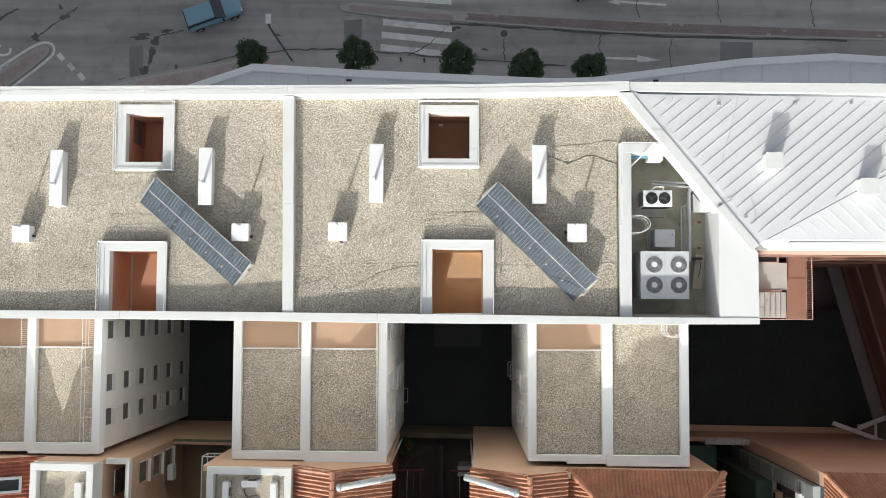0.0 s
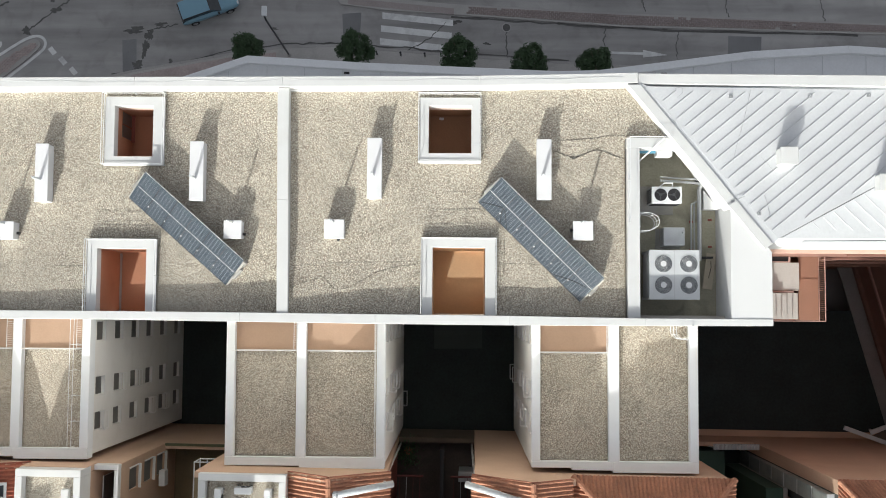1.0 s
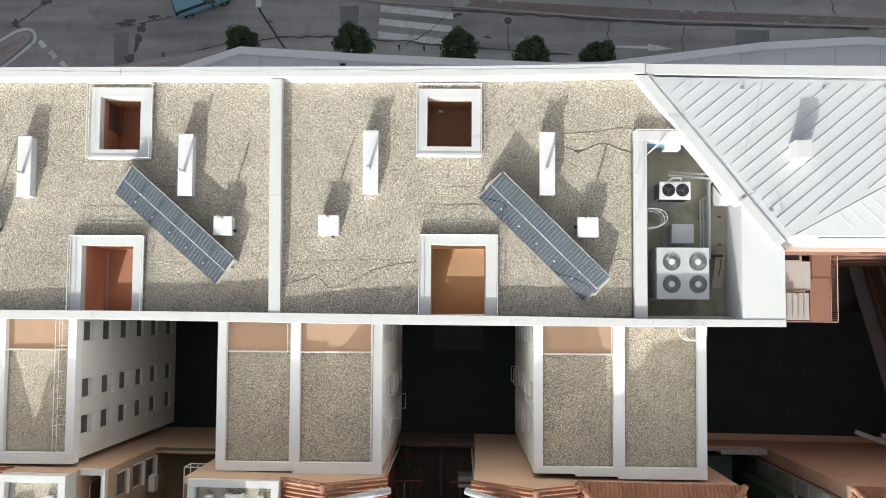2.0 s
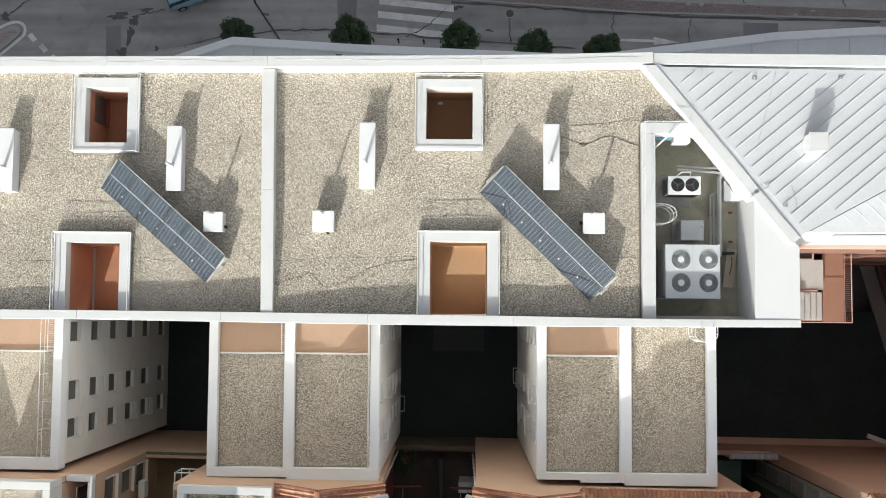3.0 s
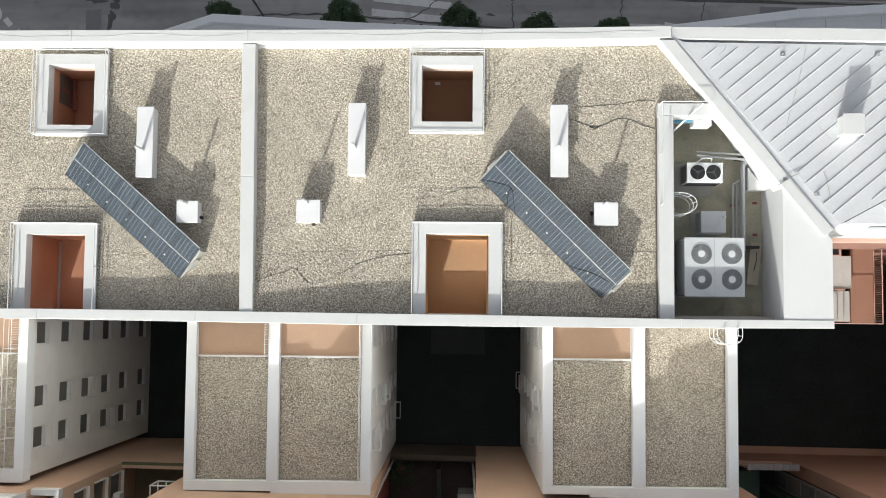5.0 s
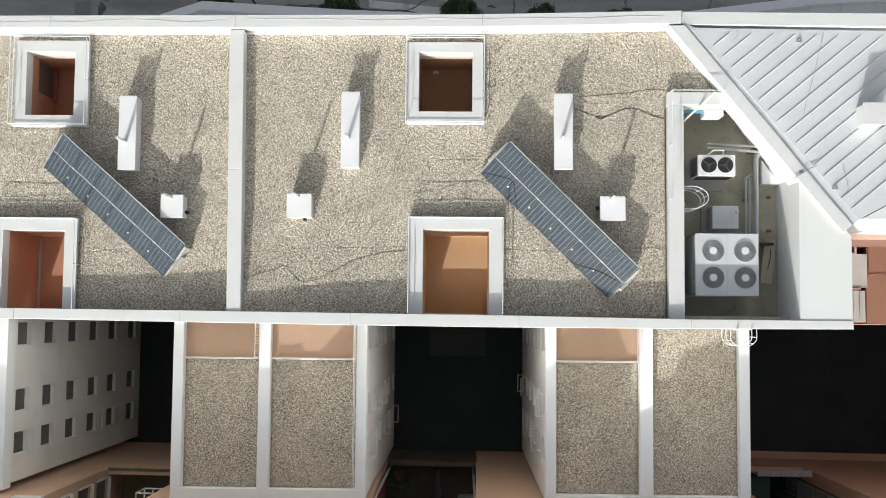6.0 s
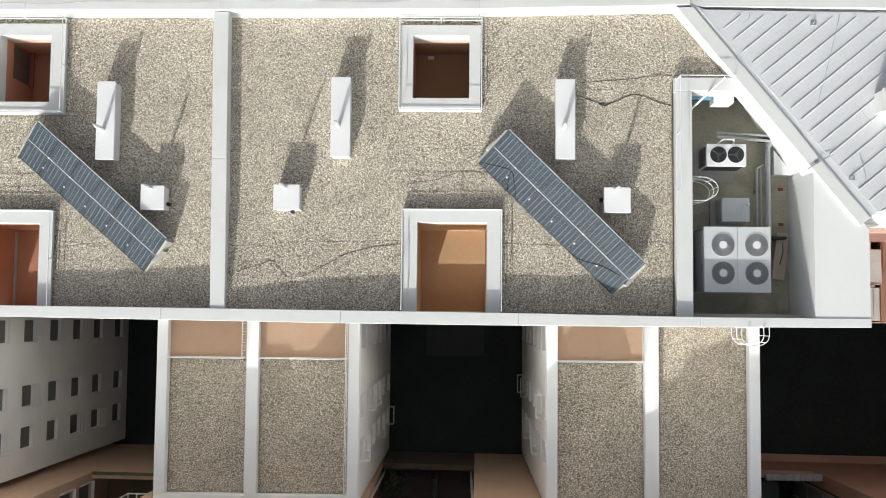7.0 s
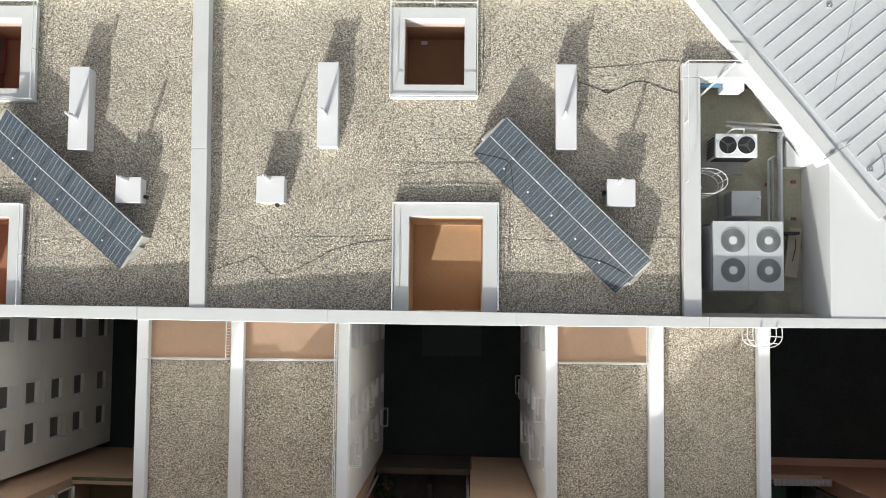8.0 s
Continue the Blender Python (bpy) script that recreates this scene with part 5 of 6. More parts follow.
def ladder(at, turn, length, label, half=0.47, out=0.34):
    """A caged ladder: local y points out from the wall, the top lies at z 0."""
    t = thing("caged_ladder", label, "ladder", at, turn, group="caged ladders")
    part("rail", rod((-0.25, 0.10, -length), (-0.25, 0.10, 0.12), 0.03, 6), METAL_WHITE, t)
    part("rail", rod((0.25, 0.10, -length), (0.25, 0.10, 0.12), 0.03, 6), METAL_WHITE, t)
    for k in range(int(length / 0.3)):
        part("rung", rod((-0.25, 0.10, -0.3 * k), (0.25, 0.10, -0.3 * k), 0.018, 6), METAL_WHITE, t)
    arc = [(-half + 0.01, 0.06), (-half, 0.30)] + [(-half * math.cos(radians(20 * i)), 0.40 + out * math.sin(radians(20 * i))) for i in range(10)] + [(half, 0.30), (half - 0.01, 0.06)]
    z = -0.05
    while z > -1.5:
        part("hoop", rods([(x, y, z) for x, y in arc], 0.016, 6), METAL_WHITE, t)
        z -= 0.62
    for x, y in arc[2:12:2]:
        part("cage_bar", rod((x, y, -1.35), (x, y, -0.03), 0.013, 4), METAL_WHITE, t)
    return t


ladder((11.46, -0.37, TOP - 0.1), 180, 6.41, "white caged ladder on the facade below the roof edge")
ladder((9.35, 4.33, TOP - 0.6), -90, 2.2, "white caged ladder down to the plant floor", 0.42, 0.62)

# chimney on the metal roof with its flashing
mc = thing("metal_roof_chimney", "square white chimney with sheet flashing on the metal roof", "chimney", (15.95, 7.22, 19.68))
part("body", box(-0.36, -0.36, -0.3, 0.36, 0.36, 1.0, 0.012), WHITE, mc)
part("cap", box(-0.40, -0.40, 0.95, 0.40, 0.40, 1.02, 0.012), WHITE, mc)
part("flashing", prism([(-0.9, -0.25), (-0.35, -0.85), (0.5, -0.5), (0.5, 0.5), (-0.5, 0.5)], -0.2, 0.12), METAL_WHITE, mc)
part("bar", rod((-1.05, 0.05, 0.22), (-0.45, -0.65, 0.22), 0.03, 6), GALV, mc)
mc2 = copy_thing(mc, pose(20.45, 6.05, 19.45))
mc2["label"] = "square white chimney on the hip of the metal roof"
# conductor wires over the metal roof
cable([(10.63, 10.06), (10.9, 10.35), (11.32, 10.4), (11.0, 9.9), (10.77, 9.65)], z=19.955, r=0.012, label="thin metal lightning conductor on the sheet roof", name="conductor", mat=GALV)
cable([(14.45, 10.36), (14.1, 8.9), (13.62, 7.05), (13.48, 5.6)], z=19.955, r=0.012, label="thin metal lightning conductor on the sheet roof", name="conductor", mat=GALV)
cable([(15.0, 5.5), (15.15, 5.0), (15.18, 4.47), (14.96, 4.3)], z=20.0, r=0.014, label="thin metal lightning conductor on the sheet roof", name="conductor", mat=GALV)
br = thing("conductor_bracket", "small galvanised bracket on the diagonal parapet", "bracket", (13.55, 5.2, TOP + 0.01))
part("arm", rods([(-0.3, -0.25, 0.05), (0.25, 0.1, 0.08), (0.55, 0.25, 0.06)], 0.02, 6), GALV, br)
part("plate", box(-0.08, -0.07, 0.0, 0.08, 0.06, 0.025, 0.006), GALV, br)

# ---- things on the old houses ----
def old_thing(name, label, category, at=(0, 0, 0), turn=0.0, group=""):
    """A thing that stands with the older houses, in the houses' own coordinates."""
    return thing(name, label, category, HOUSES @ Vector(at), turn, group)


def aircon(at, turn, label):
    t = old_thing("aircon_unit", label, "air conditioner", at, turn, group="old house air conditioners")
    part("body", box(-0.42, -0.16, 0.10, 0.42, 0.16, 0.68, 0.02), METAL_WHITE, t)
    part("foot", box(-0.36, -0.2, 0.0, -0.30, 0.2, 0.10), BLACK, t)
    part("foot", box(0.30, -0.2, 0.0, 0.36, 0.2, 0.10), BLACK, t)
    r = part("fan_ring", rod((-0.1, -0.16, 0.39), (-0.1, -0.172, 0.39), 0.24, 20), BLACK, t)
    part("fan_hub", rod((-0.1, -0.172, 0.39), (-0.1, -0.18, 0.39), 0.06, 12), METAL_WHITE, r)
    return t


AC = "white outdoor air conditioner unit on a small flat roof"
aircon((-10.85, -9.6, 14.1), 90, AC)
aircon((-9.6, -9.25, 14.1), 180, AC)
aircon((-8.35, -9.6, 14.1), 270, AC)
cable([(-9.9, -9.12), (-9.7, -9.52), (-9.2, -9.47), (-9.0, -9.82), (-8.9, -10.42)], z=15.38, r=0.03)
st = old_thing("roof_chimney", "white rendered chimney stack on a small gravel roof", "chimney", (-20.8, -12.6, 14.05))
part("body", box(-0.42, -0.42, -0.02, 0.42, 0.42, 1.2, 0.012), WHITE, st)
vb = old_thing("vent_box", "low white vent box beside a parapet", "vent", (-18.75, -9.9, 14.05))
part("body", box(-0.18, -0.45, 0.0, 0.18, 0.45, 0.35, 0.012), WHITE, vb)


DUCT = material("duct_sheet", (0.52, 0.55, 0.57), 0.6, 0.0, spread=0.14, big=1.5, fine=9, bump=0.03, dirt=0.3, dirt_color=(0.36, 0.37, 0.37))


def duct(a, b, label):
    t = old_thing("metal_duct", label, "duct")
    t.matrix_world = HOUSES
    a, b = Vector(a), Vector(b)
    part("tube", rod(a, b, 0.172, 16), DUCT, t, smooth=True)
    d = (b - a).normalized()
    part("elbow", rods([b, b + d * 0.2 + Vector((0, 0, -0.15)), b + d * 0.25 + Vector((0, 0, -0.9))], 0.19, 14), DUCT, t)
    for f in (0.3, 0.65):
        p = a.lerp(b, f)
        part("collar", rod(p - d * 0.03, p + d * 0.03, 0.185, 16), DUCT, t)


duct((-2.1, -8.88, 13.85), (-4.75, -9.22, 15.3), "round galvanised duct across a tiled roof")
duct((1.65, -8.82, 13.85), (4.2, -9.30, 15.3), "round galvanised duct across a tiled roof")
# washing frame over the first patio
fr = old_thing("washing_frame", "white steel tube frame projecting over the patio", "frame")
fr.matrix_world = HOUSES
for z in (9.0, 10.2):
    part("tube", rods([(-13.3, -11.0, z), (-13.3, -8.6, z), (-12.25, -8.6, z)], 0.035, 6), METAL_WHITE, fr)
part("tube", rod((-13.3, -8.6, 9.0), (-13.3, -8.6, 10.2), 0.035, 6), METAL_WHITE, fr)
part("tube", rod((-12.9, -8.65, 9.0), (-12.9, -11, 9.0), 0.03, 6), METAL_WHITE, fr)
tk = old_thing("water_tank", "blue plastic water tank on a patio wall", "tank", (-13.0, -10.0, 2.4))
part("drum", disc(0, 0, 0, 4.0, 0.45, 18), BLUE_PLASTIC, tk)
part("lid", disc(0, 0, 4.0, 4.08, 0.48, 18), METAL_WHITE, tk)
ub = old_thing("wall_unit", "white air conditioner unit on a patio wall bracket", "air conditioner", (-16.45, -10.2, 5.6))
part("body", box(0.0, -0.45, 0, 0.35, 0.45, 0.65, 0.02), METAL_WHITE, ub)
part("bracket", box(-0.3, -0.4, -0.06, 0.35, -0.34, -0.005), BLACK, ub)
for x, y in ((-2.62, -8.95), (2.12, -8.95)):
    dp = old_thing("downpipe", "white rainwater downpipe in the patio corner", "downpipe", (x, y, -2.0))
    part("pipe", disc(0, 0, 0, 15.2, 0.06, 10), METAL_WHITE, dp)
    part("hopper", box(-0.14, -0.14, 15.2, 0.14, 0.14, 15.5, 0.02), GALV, dp)
    for k in range(4):
        part("clip", disc(0, 0, 3 + 3 * k, 3.06 + 3 * k, 0.085, 10), GALV, dp)
sb = old_thing("storage_box", "pale storage box standing in the patio", "box", (1.75, -10.7, -2.0))
part("body", box(-0.45, -0.3, 0, 0.45, 0.3, 2.2, 0.02), GREY_METAL, sb)
part("lid", box(-0.48, -0.33, 2.2, 0.48, 0.33, 2.26, 0.01), GREY_METAL, sb)
pl = old_thing("potted_plant", "leafy green plant in a patio pot", "plant", (-2.1, -9.4, -2.0))
part("pot", rod((0, 0, 0), (0, 0, 0.5), 0.22, 12, r2=0.3), TILE_DARK, pl)
lv = bmesh.new()
prng = random.Random(8)
for _ in range(260):
    d = Vector((prng.gauss(0, 0.4), prng.gauss(0, 0.5), abs(prng.gauss(1.0, 0.5))))
    q = Vector((prng.gauss(0, 1), prng.gauss(0, 1), 1)).normalized().to_track_quat("Z", "Y").to_matrix()
    lv.faces.new([lv.verts.new(d + q @ Vector(c)) for c in ((-0.12, 0, 0), (0, -0.05, 0.01), (0.12, 0, 0), (0, 0.05, 0.01))])
part("leaves", lv, LEAF, pl)
AWNING = material("dark_awning", (0.11, 0.03, 0.03), 0.8, spread=0.2, bump=0.05)
# second patio: awning frames
for k, (x, s_) in enumerate(((-1.7, 1), (1.6, -1))):
    aw = old_thing("awning_frame", "folded dark red awning on thin steel arms", "awning", (x, -10.6, 4.0))
    for j in range(4):
        part("arm", rods([(-0.6 + 0.4 * j, 0.5, 0.0), (-0.6 + 0.4 * j, -0.6, 0.5), (-0.6 + 0.4 * j, -1.4, 0.2)], 0.018, 6), GREY_METAL if j == 1 else AWNING, aw)
    part("fabric_roll", rod((-0.8, 0.5, 0.0), (0.8, 0.5, 0.0), 0.07, 10), AWNING, aw)
dr = old_thing("patio_divider", "dark timber screen dividing the patio", "screen", (0.2, -11.6, -2.0))
part("panel", box(-0.12, -2.6, 0, 0.12, 2.6, 2.6), BLACK, dr)
aircon((20.6, -10.35, 9.6), 90, "white outdoor air conditioner unit high in a patio")
# third patio: lean-to, green wall, canopy
gp = old_thing("lean_to", "green painted lean-to shed in the patio", "shed", (17.6, -11.0, -4.2))
part("wall", box(-1.6, -2.4, 0, 1.0, 2.0, 3.4), GREEN, gp)
part("roof", box(-1.7, -2.5, 3.4, 1.1, 2.1, 3.5), GREEN, gp)
cp = old_thing("patio_canopy", "grey corrugated canopy sheet in the patio", "canopy", (19.3, -8.42, 0.4))
can = bmesh.new()
for k in range(16):
    rod((-1.5 + 0.18 * k, -0.17, 0.0), (-1.5 + 0.18 * k, 0.17, 0.05), 0.10, 6, can)
part("sheet", can, GREY_METAL, cp)
part("post", rod((-1.3, -0.42, -4.6), (-1.3, -0.15, 0.0), 0.05), GREY_METAL, cp)
part("post", rod((1.1, -0.42, -4.6), (1.1, -0.15, 0.0), 0.05), GREY_METAL, cp)
sh = old_thing("shelf_cabinet", "dark green cabinet standing in the patio", "cabinet", (20.05, -10.9, -4.2))
part("body", box(-0.5, -0.8, 0, 0.5, 0.8, 9.5), GREEN, sh)
part("side_panel", box(0.51, -0.8, 0, 0.75, 0.8, 9.5), CONCRETE_LIGHT, sh)
# white framed porch roof at the east end
gt = old_thing("porch_roof", "white framed porch roof with brown panels", "porch")
gt.matrix_world = Matrix.Translation((-0.3, 0.1, 0))
def porch_bar(name, a, b, w, mat):
    a, b = Vector(a), Vector(b)
    d = (b - a).normalized()
    n = Vector((-d.y, d.x)) * w
    part(name, prism([tuple(a - n), tuple(b - n), tuple(b + n), tuple(a + n)], -1.15, -0.98, bevel=0.01), mat, gt)
porch_bar("beam", (26.75, -7.46), (32.0, -9.35), 0.14, UNIT_GREY)
porch_bar("beam", (28.45, -7.78), (32.0, -6.45), 0.14, UNIT_GREY)
for f in (0.30, 0.62, 0.95):
    porch_bar("bar", tuple(Vector((28.6, -8.0)).lerp(Vector((32.0, -9.2)), f)), tuple(Vector((28.6, -7.8)).lerp(Vector((32.0, -6.6)), f)), 0.07, UNIT_GREY)
part("panel", prism([(28.6, -7.98), (32.0, -9.2), (32.0, -6.6)], -1.20, -1.155), BARK, gt)
part("post", box(31.0, -8.0, GROUND, 31.12, -7.88, -1.2), GREY_METAL, gt)
part("post", box(29.6, -8.0, GROUND, 29.72, -7.88, -1.2), GREY_METAL, gt)

# ---- street ----
STREET_Y = 0.33          # the street lies this much further out than its drawn lines
built_before = set(bpy.data.objects)
KERB_LINE = [(-60, 14.8), (-34, 15.2), (-28, 16.1), (-23.0, 17.25), (-15.8, 18.55), (-12.0, 19.05), (-8.1, 19.20), (-3.8, 18.85), (0.4, 18.50), (8.9, 17.95), (20, 17.3), (60, 15.6)]
inner_line = [(x, y - 0.18) for x, y in KERB_LINE]
sheet([(60, 10.9)] + inner_line[::-1] + [(-60, 10.7)], GROUND + 0.10, PAVING, "pavement", "grey paved pavement along the building front", "pavement", 0.25)
for (a, b), (c, d) in zip(zip(KERB_LINE, KERB_LINE[1:]), zip(inner_line, inner_line[1:])):
    n = max(1, int((Vector(b) - Vector(a)).length / 1.2))
    for i in range(n):
        q = [Vector(a).lerp(Vector(b), i / n), Vector(a).lerp(Vector(b), (i + 0.985) / n), Vector(c).lerp(Vector(d), i / n), Vector(c).lerp(Vector(d), (i + 0.985) / n)]
        if -36 < q[0].x < 36:
            k = part("kerb", prism([tuple(q[2]), tuple(q[3]), tuple(q[1]), tuple(q[0])], GROUND - 0.1, GROUND + 0.11, bevel=0.015), KERB)
            tagged(k, "grey stone kerb edging the pavement", "kerb", kind="structure")
sheet([(-24.0, 15.0), (-16, 15.0), (-12.4, 16.2), (-12.4, 18.6), (-15.8, 18.2), (-23.0, 16.9)], GROUND + 0.106, BRICK_PAVE, "pavement", "reddish brick paved strip at the street corner", "pavement", 0.05)


def paved_blocks(name, outline, z, step, label):
    """Small blocks in running bond inside an outline, joined into one stuff object, on a mortar bed with kerbs."""
    poly = [Vector(p) for p in outline]
    def inside(p):
        hit = False
        for a, b in zip(poly, poly[1:] + poly[:1]):
            if (a.y > p[1]) != (b.y > p[1]) and p[0] < (b.x - a.x) * (p[1] - a.y) / (b.y - a.y) + a.x:
                hit = not hit
        return hit
    xs, ys = [p.x for p in poly], [p.y for p in poly]
    verts, faces = [], []
    rng = random.Random(5)
    j, y = 0, min(ys)
    while y < max(ys):
        x = min(xs) - (step * 0.5 if j % 2 else 0)
        while x < max(xs):
            if inside((x + step / 2, y + step / 4)):
                g, h = 0.012, z + rng.uniform(-0.006, 0.006)
                k = len(verts)
                verts += [(x + g, y + g, h), (x + step - g, y + g, h), (x + step - g, y + step / 2 - g, h), (x + g, y + step / 2 - g, h)]
                verts += [(x, y, z - 0.05), (x + step, y, z - 0.05), (x + step, y + step / 2, z - 0.05), (x, y + step / 2, z - 0.05)]
                faces += [(k, k + 1, k + 2, k + 3)] + [(k + 4 + a, k + 4 + (a + 1) % 4, k + (a + 1) % 4, k + a) for a in range(4)]
            x += step
        y += step / 2
        j += 1
    me = bpy.data.meshes.new(name)
    me.from_pydata(verts, [], faces)
    me.materials.append(BRICK_PAVE)
    return tagged(new(name, me), label, "paving", kind="stuff")


MEDIAN = [(-7.7, 22.2), (-4.3, 21.75), (0.38, 21.46), (13.0, 20.55), (32.7, 20.0), (60, 18.9), (60, 19.8), (32.7, 20.78), (13.0, 21.55), (6.8, 21.88), (0.4, 22.22), (-4.0, 22.62), (-6.9, 22.85), (-8.0, 22.6)]
sheet(MEDIAN, GROUND + 0.09, KERB, "median", "stone edged traffic island between the lanes", "traffic island", 0.25)


def rounded(points, times=2):
    """Corner cutting, ends kept."""
    pts = [Vector(p) for p in points]
    for _ in range(times):
        out = [pts[0]]
        for a, b in zip(pts, pts[1:]):
            out += [a.lerp(b, 0.25), a.lerp(b, 0.75)]
        pts = out + [pts[-1]]
    return pts


def along(line, x):
    for (xa, ya), (xb, yb) in zip(line, line[1:]):
        if xa <= x <= xb:
            return ya + (yb - ya) * (x - xa) / (xb - xa)
    return line[-1][1]


def paved_ribbon(name, lower, upper, x0, x1, rows, step, label):
    """Blocks laid in rows that follow a band between two edges."""
    verts, faces = [], []
    rng = random.Random(6)
    n = int((x1 - x0) / step)
    for i in range(n):
        xa, xb = x0 + i * step, x0 + (i + 1) * step
        for j in range(rows):
            if rng.random() < 0.015:
                continue
            def at(x, f):
                lo, hi = along(lower, x) + 0.13, along(upper, x) - 0.13
                return lo + (hi - lo) * f
            off = step * 0.5 if j % 2 else 0.0
            h = GROUND + 0.115 + rng.uniform(-0.008, 0.008)
            g, e = 0.018, 0.06
            k = len(verts)
            for (ga, gb, z) in ((g, e, h), (0.0, 0.0, GROUND + 0.06)):
                a_, b_ = xa + off + ga, xb + off - ga
                verts += [(a_, at(a_, (j + gb) / rows), z), (b_, at(b_, (j + gb) / rows), z), (b_, at(b_, (j + 1 - gb) / rows), z), (a_, at(a_, (j + 1 - gb) / rows), z)]
            faces += [(k, k + 1, k + 2, k + 3)] + [(k + 4 + a, k + 4 + (a + 1) % 4, k + (a + 1) % 4, k + a) for a in range(4)]
    me = bpy.data.meshes.new(name)
    me.from_pydata(verts, [], faces)
    me.materials.append(BRICK_PAVE)
    return tagged(new(name, me), label, "paving", kind="stuff")


paved_ribbon("median_paving", MEDIAN[:6], MEDIAN[6:][::-1], 1.5, 40.0, 4, 0.30, "reddish brown brick paving of the traffic island")
MEDIAN_SLAB = material("pinkish_slabs", (0.33, 0.29, 0.28), 0.9, spread=0.15, big=0.8, fine=10, bump=0.1, dirt=0.4, dirt_color=(0.22, 0.20, 0.19))
for k in range(6):
    a, b = -7.2 + 1.3 * k, -7.2 + 1.3 * k + 1.29
    ya, yb = 22.15 - 0.098 * (a + 7.2), 22.15 - 0.098 * (b + 7.2)
    slab = part("median_slab", prism([(a, ya + 0.05), (b, yb + 0.05), (b, yb + 0.50), (a, ya + 0.50)], GROUND - 0.05, GROUND + 0.098), MEDIAN_SLAB)
    tagged(slab, "pinkish concrete slab on the traffic island", "paving", kind="structure")
ISLE_ROUGH = [(-40, 11.1), (-32.1, 16.98), (-30.25, 18.5), (-29.82, 19.0), (-29.86, 19.38), (-30.2, 19.55), (-30.6, 19.48), (-31.7, 18.85), (-40, 13.4)]
ISLE = [tuple(p) for p in rounded(ISLE_ROUGH)]
sheet(ISLE, GROUND + 0.09, KERB, "median", "stone edged traffic island between the lanes", "traffic island", 0.25)
paved_blocks("median_paving", [(-40, 11.45), (-32.3, 17.15), (-30.5, 18.65), (-30.15, 19.05), (-30.2, 19.25), (-30.5, 19.25), (-31.6, 18.6), (-40, 13.05)], GROUND + 0.115, 0.24, "reddish brown brick paving of the traffic island")


def marking(pts, label="worn white road marking", name="road_marking"):
    return tagged(part(name, prism(pts, GROUND - 0.03, GROUND - 0.012), ROAD_WHITE), label, "road marking", kind="structure")


ZL = "worn white zebra crossing stripe on asphalt"
for k in range(3):
    y = 21.62 - 0.96 * k
    marking([(-4.66 - 0.08 * k, y - 0.48), (0.54 - 0.1 * k, y - 1.02), (0.54 - 0.1 * k, y - 0.55), (-4.66 - 0.08 * k, y)], ZL)
for k in range(3):
    y = 23.65 + 0.95 * k
    marking([(-4.6, y - 0.55), (0.5, y - 0.95), (0.5, y - 0.45), (-4.6, y - 0.05)], ZL)
marking([(11.0, 18.60), (14.4, 18.50), (14.4, 18.68), (11.0, 18.78)], "worn white lane arrow on asphalt")
marking([(14.4, 18.31), (16.2, 18.49), (14.4, 18.87)], "worn white lane arrow on asphalt")
marking([(13.1, 22.85), (16.6, 22.6), (16.6, 22.78), (13.1, 23.03)])
marking([(12.2, 22.9), (13.1, 22.7), (13.1, 23.2)])
outer = [Vector(p) for p in ((-40, 10.7), (-31.75, 17.03), (-30.0, 18.45), (-29.5, 18.95), (-29.5, 19.5), (-29.95, 19.84), (-30.7, 19.72), (-31.81, 19.1), (-40, 13.6))]
def ribbon(points, w, label, closed=False):
    """A painted line of width 2w along points, mitred at its bends."""
    pts = [Vector(p) for p in points]
    n = len(pts)
    bm = bmesh.new()
    rows = []
    for i, p in enumerate(pts):
        q0 = pts[i - 1] if i or closed else p
        q1 = pts[(i + 1) % n] if i < n - 1 or closed else p
        d = (q1 - q0).normalized()
        side = Vector((-d.y, d.x)) * w
        rows.append((bm.verts.new((*(p - side), GROUND - 0.012)), bm.verts.new((*(p + side), GROUND - 0.012))))
    for i in range(n if closed else n - 1):
        a, b = rows[i], rows[(i + 1) % n]
        bm.faces.new((a[0], b[0], b[1], a[1]))
    bmesh.ops.recalc_face_normals(bm, faces=bm.faces)
    up = bmesh.ops.extrude_face_region(bm, geom=bm.faces[:])["geom"]
    for v in up:
        if isinstance(v, bmesh.types.BMVert):
            v.co.z -= 0.015
    bmesh.ops.recalc_face_normals(bm, faces=bm.faces)
    return tagged(part("road_marking", bm, ROAD_WHITE), label, "road marking", kind="structure")


ribbon(rounded(outer), 0.10, "white line round the traffic island")
for k in range(3):
    c = Vector((-29.17, 18.93)) + Vector((0.80, -0.75)) * k
    d, n = Vector((0.40, -0.47)), Vector((0.15, 0.11))
    marking([tuple(c - n), tuple(c + d - n), tuple(c + d + n), tuple(c + n)])
for k in range(2):
    c = Vector((-33.35 - k * 0.2, 19.2 - k * 1.1))
    ribbon([(c.x + 0.55 * math.cos(1.95 + i * 0.32), c.y + 0.38 * math.sin(1.95 + i * 0.32)) for i in range(16)], 0.09, "worn white number painted on asphalt")

TAR = material("tar_seal", (0.115, 0.112, 0.108), 0.8, spread=0.3, big=1.0, fine=8, bump=0.1)
PATCH = material("asphalt_patch", (0.215, 0.215, 0.218), 0.9, spread=0.2, big=0.6, fine=20, bump=0.1)


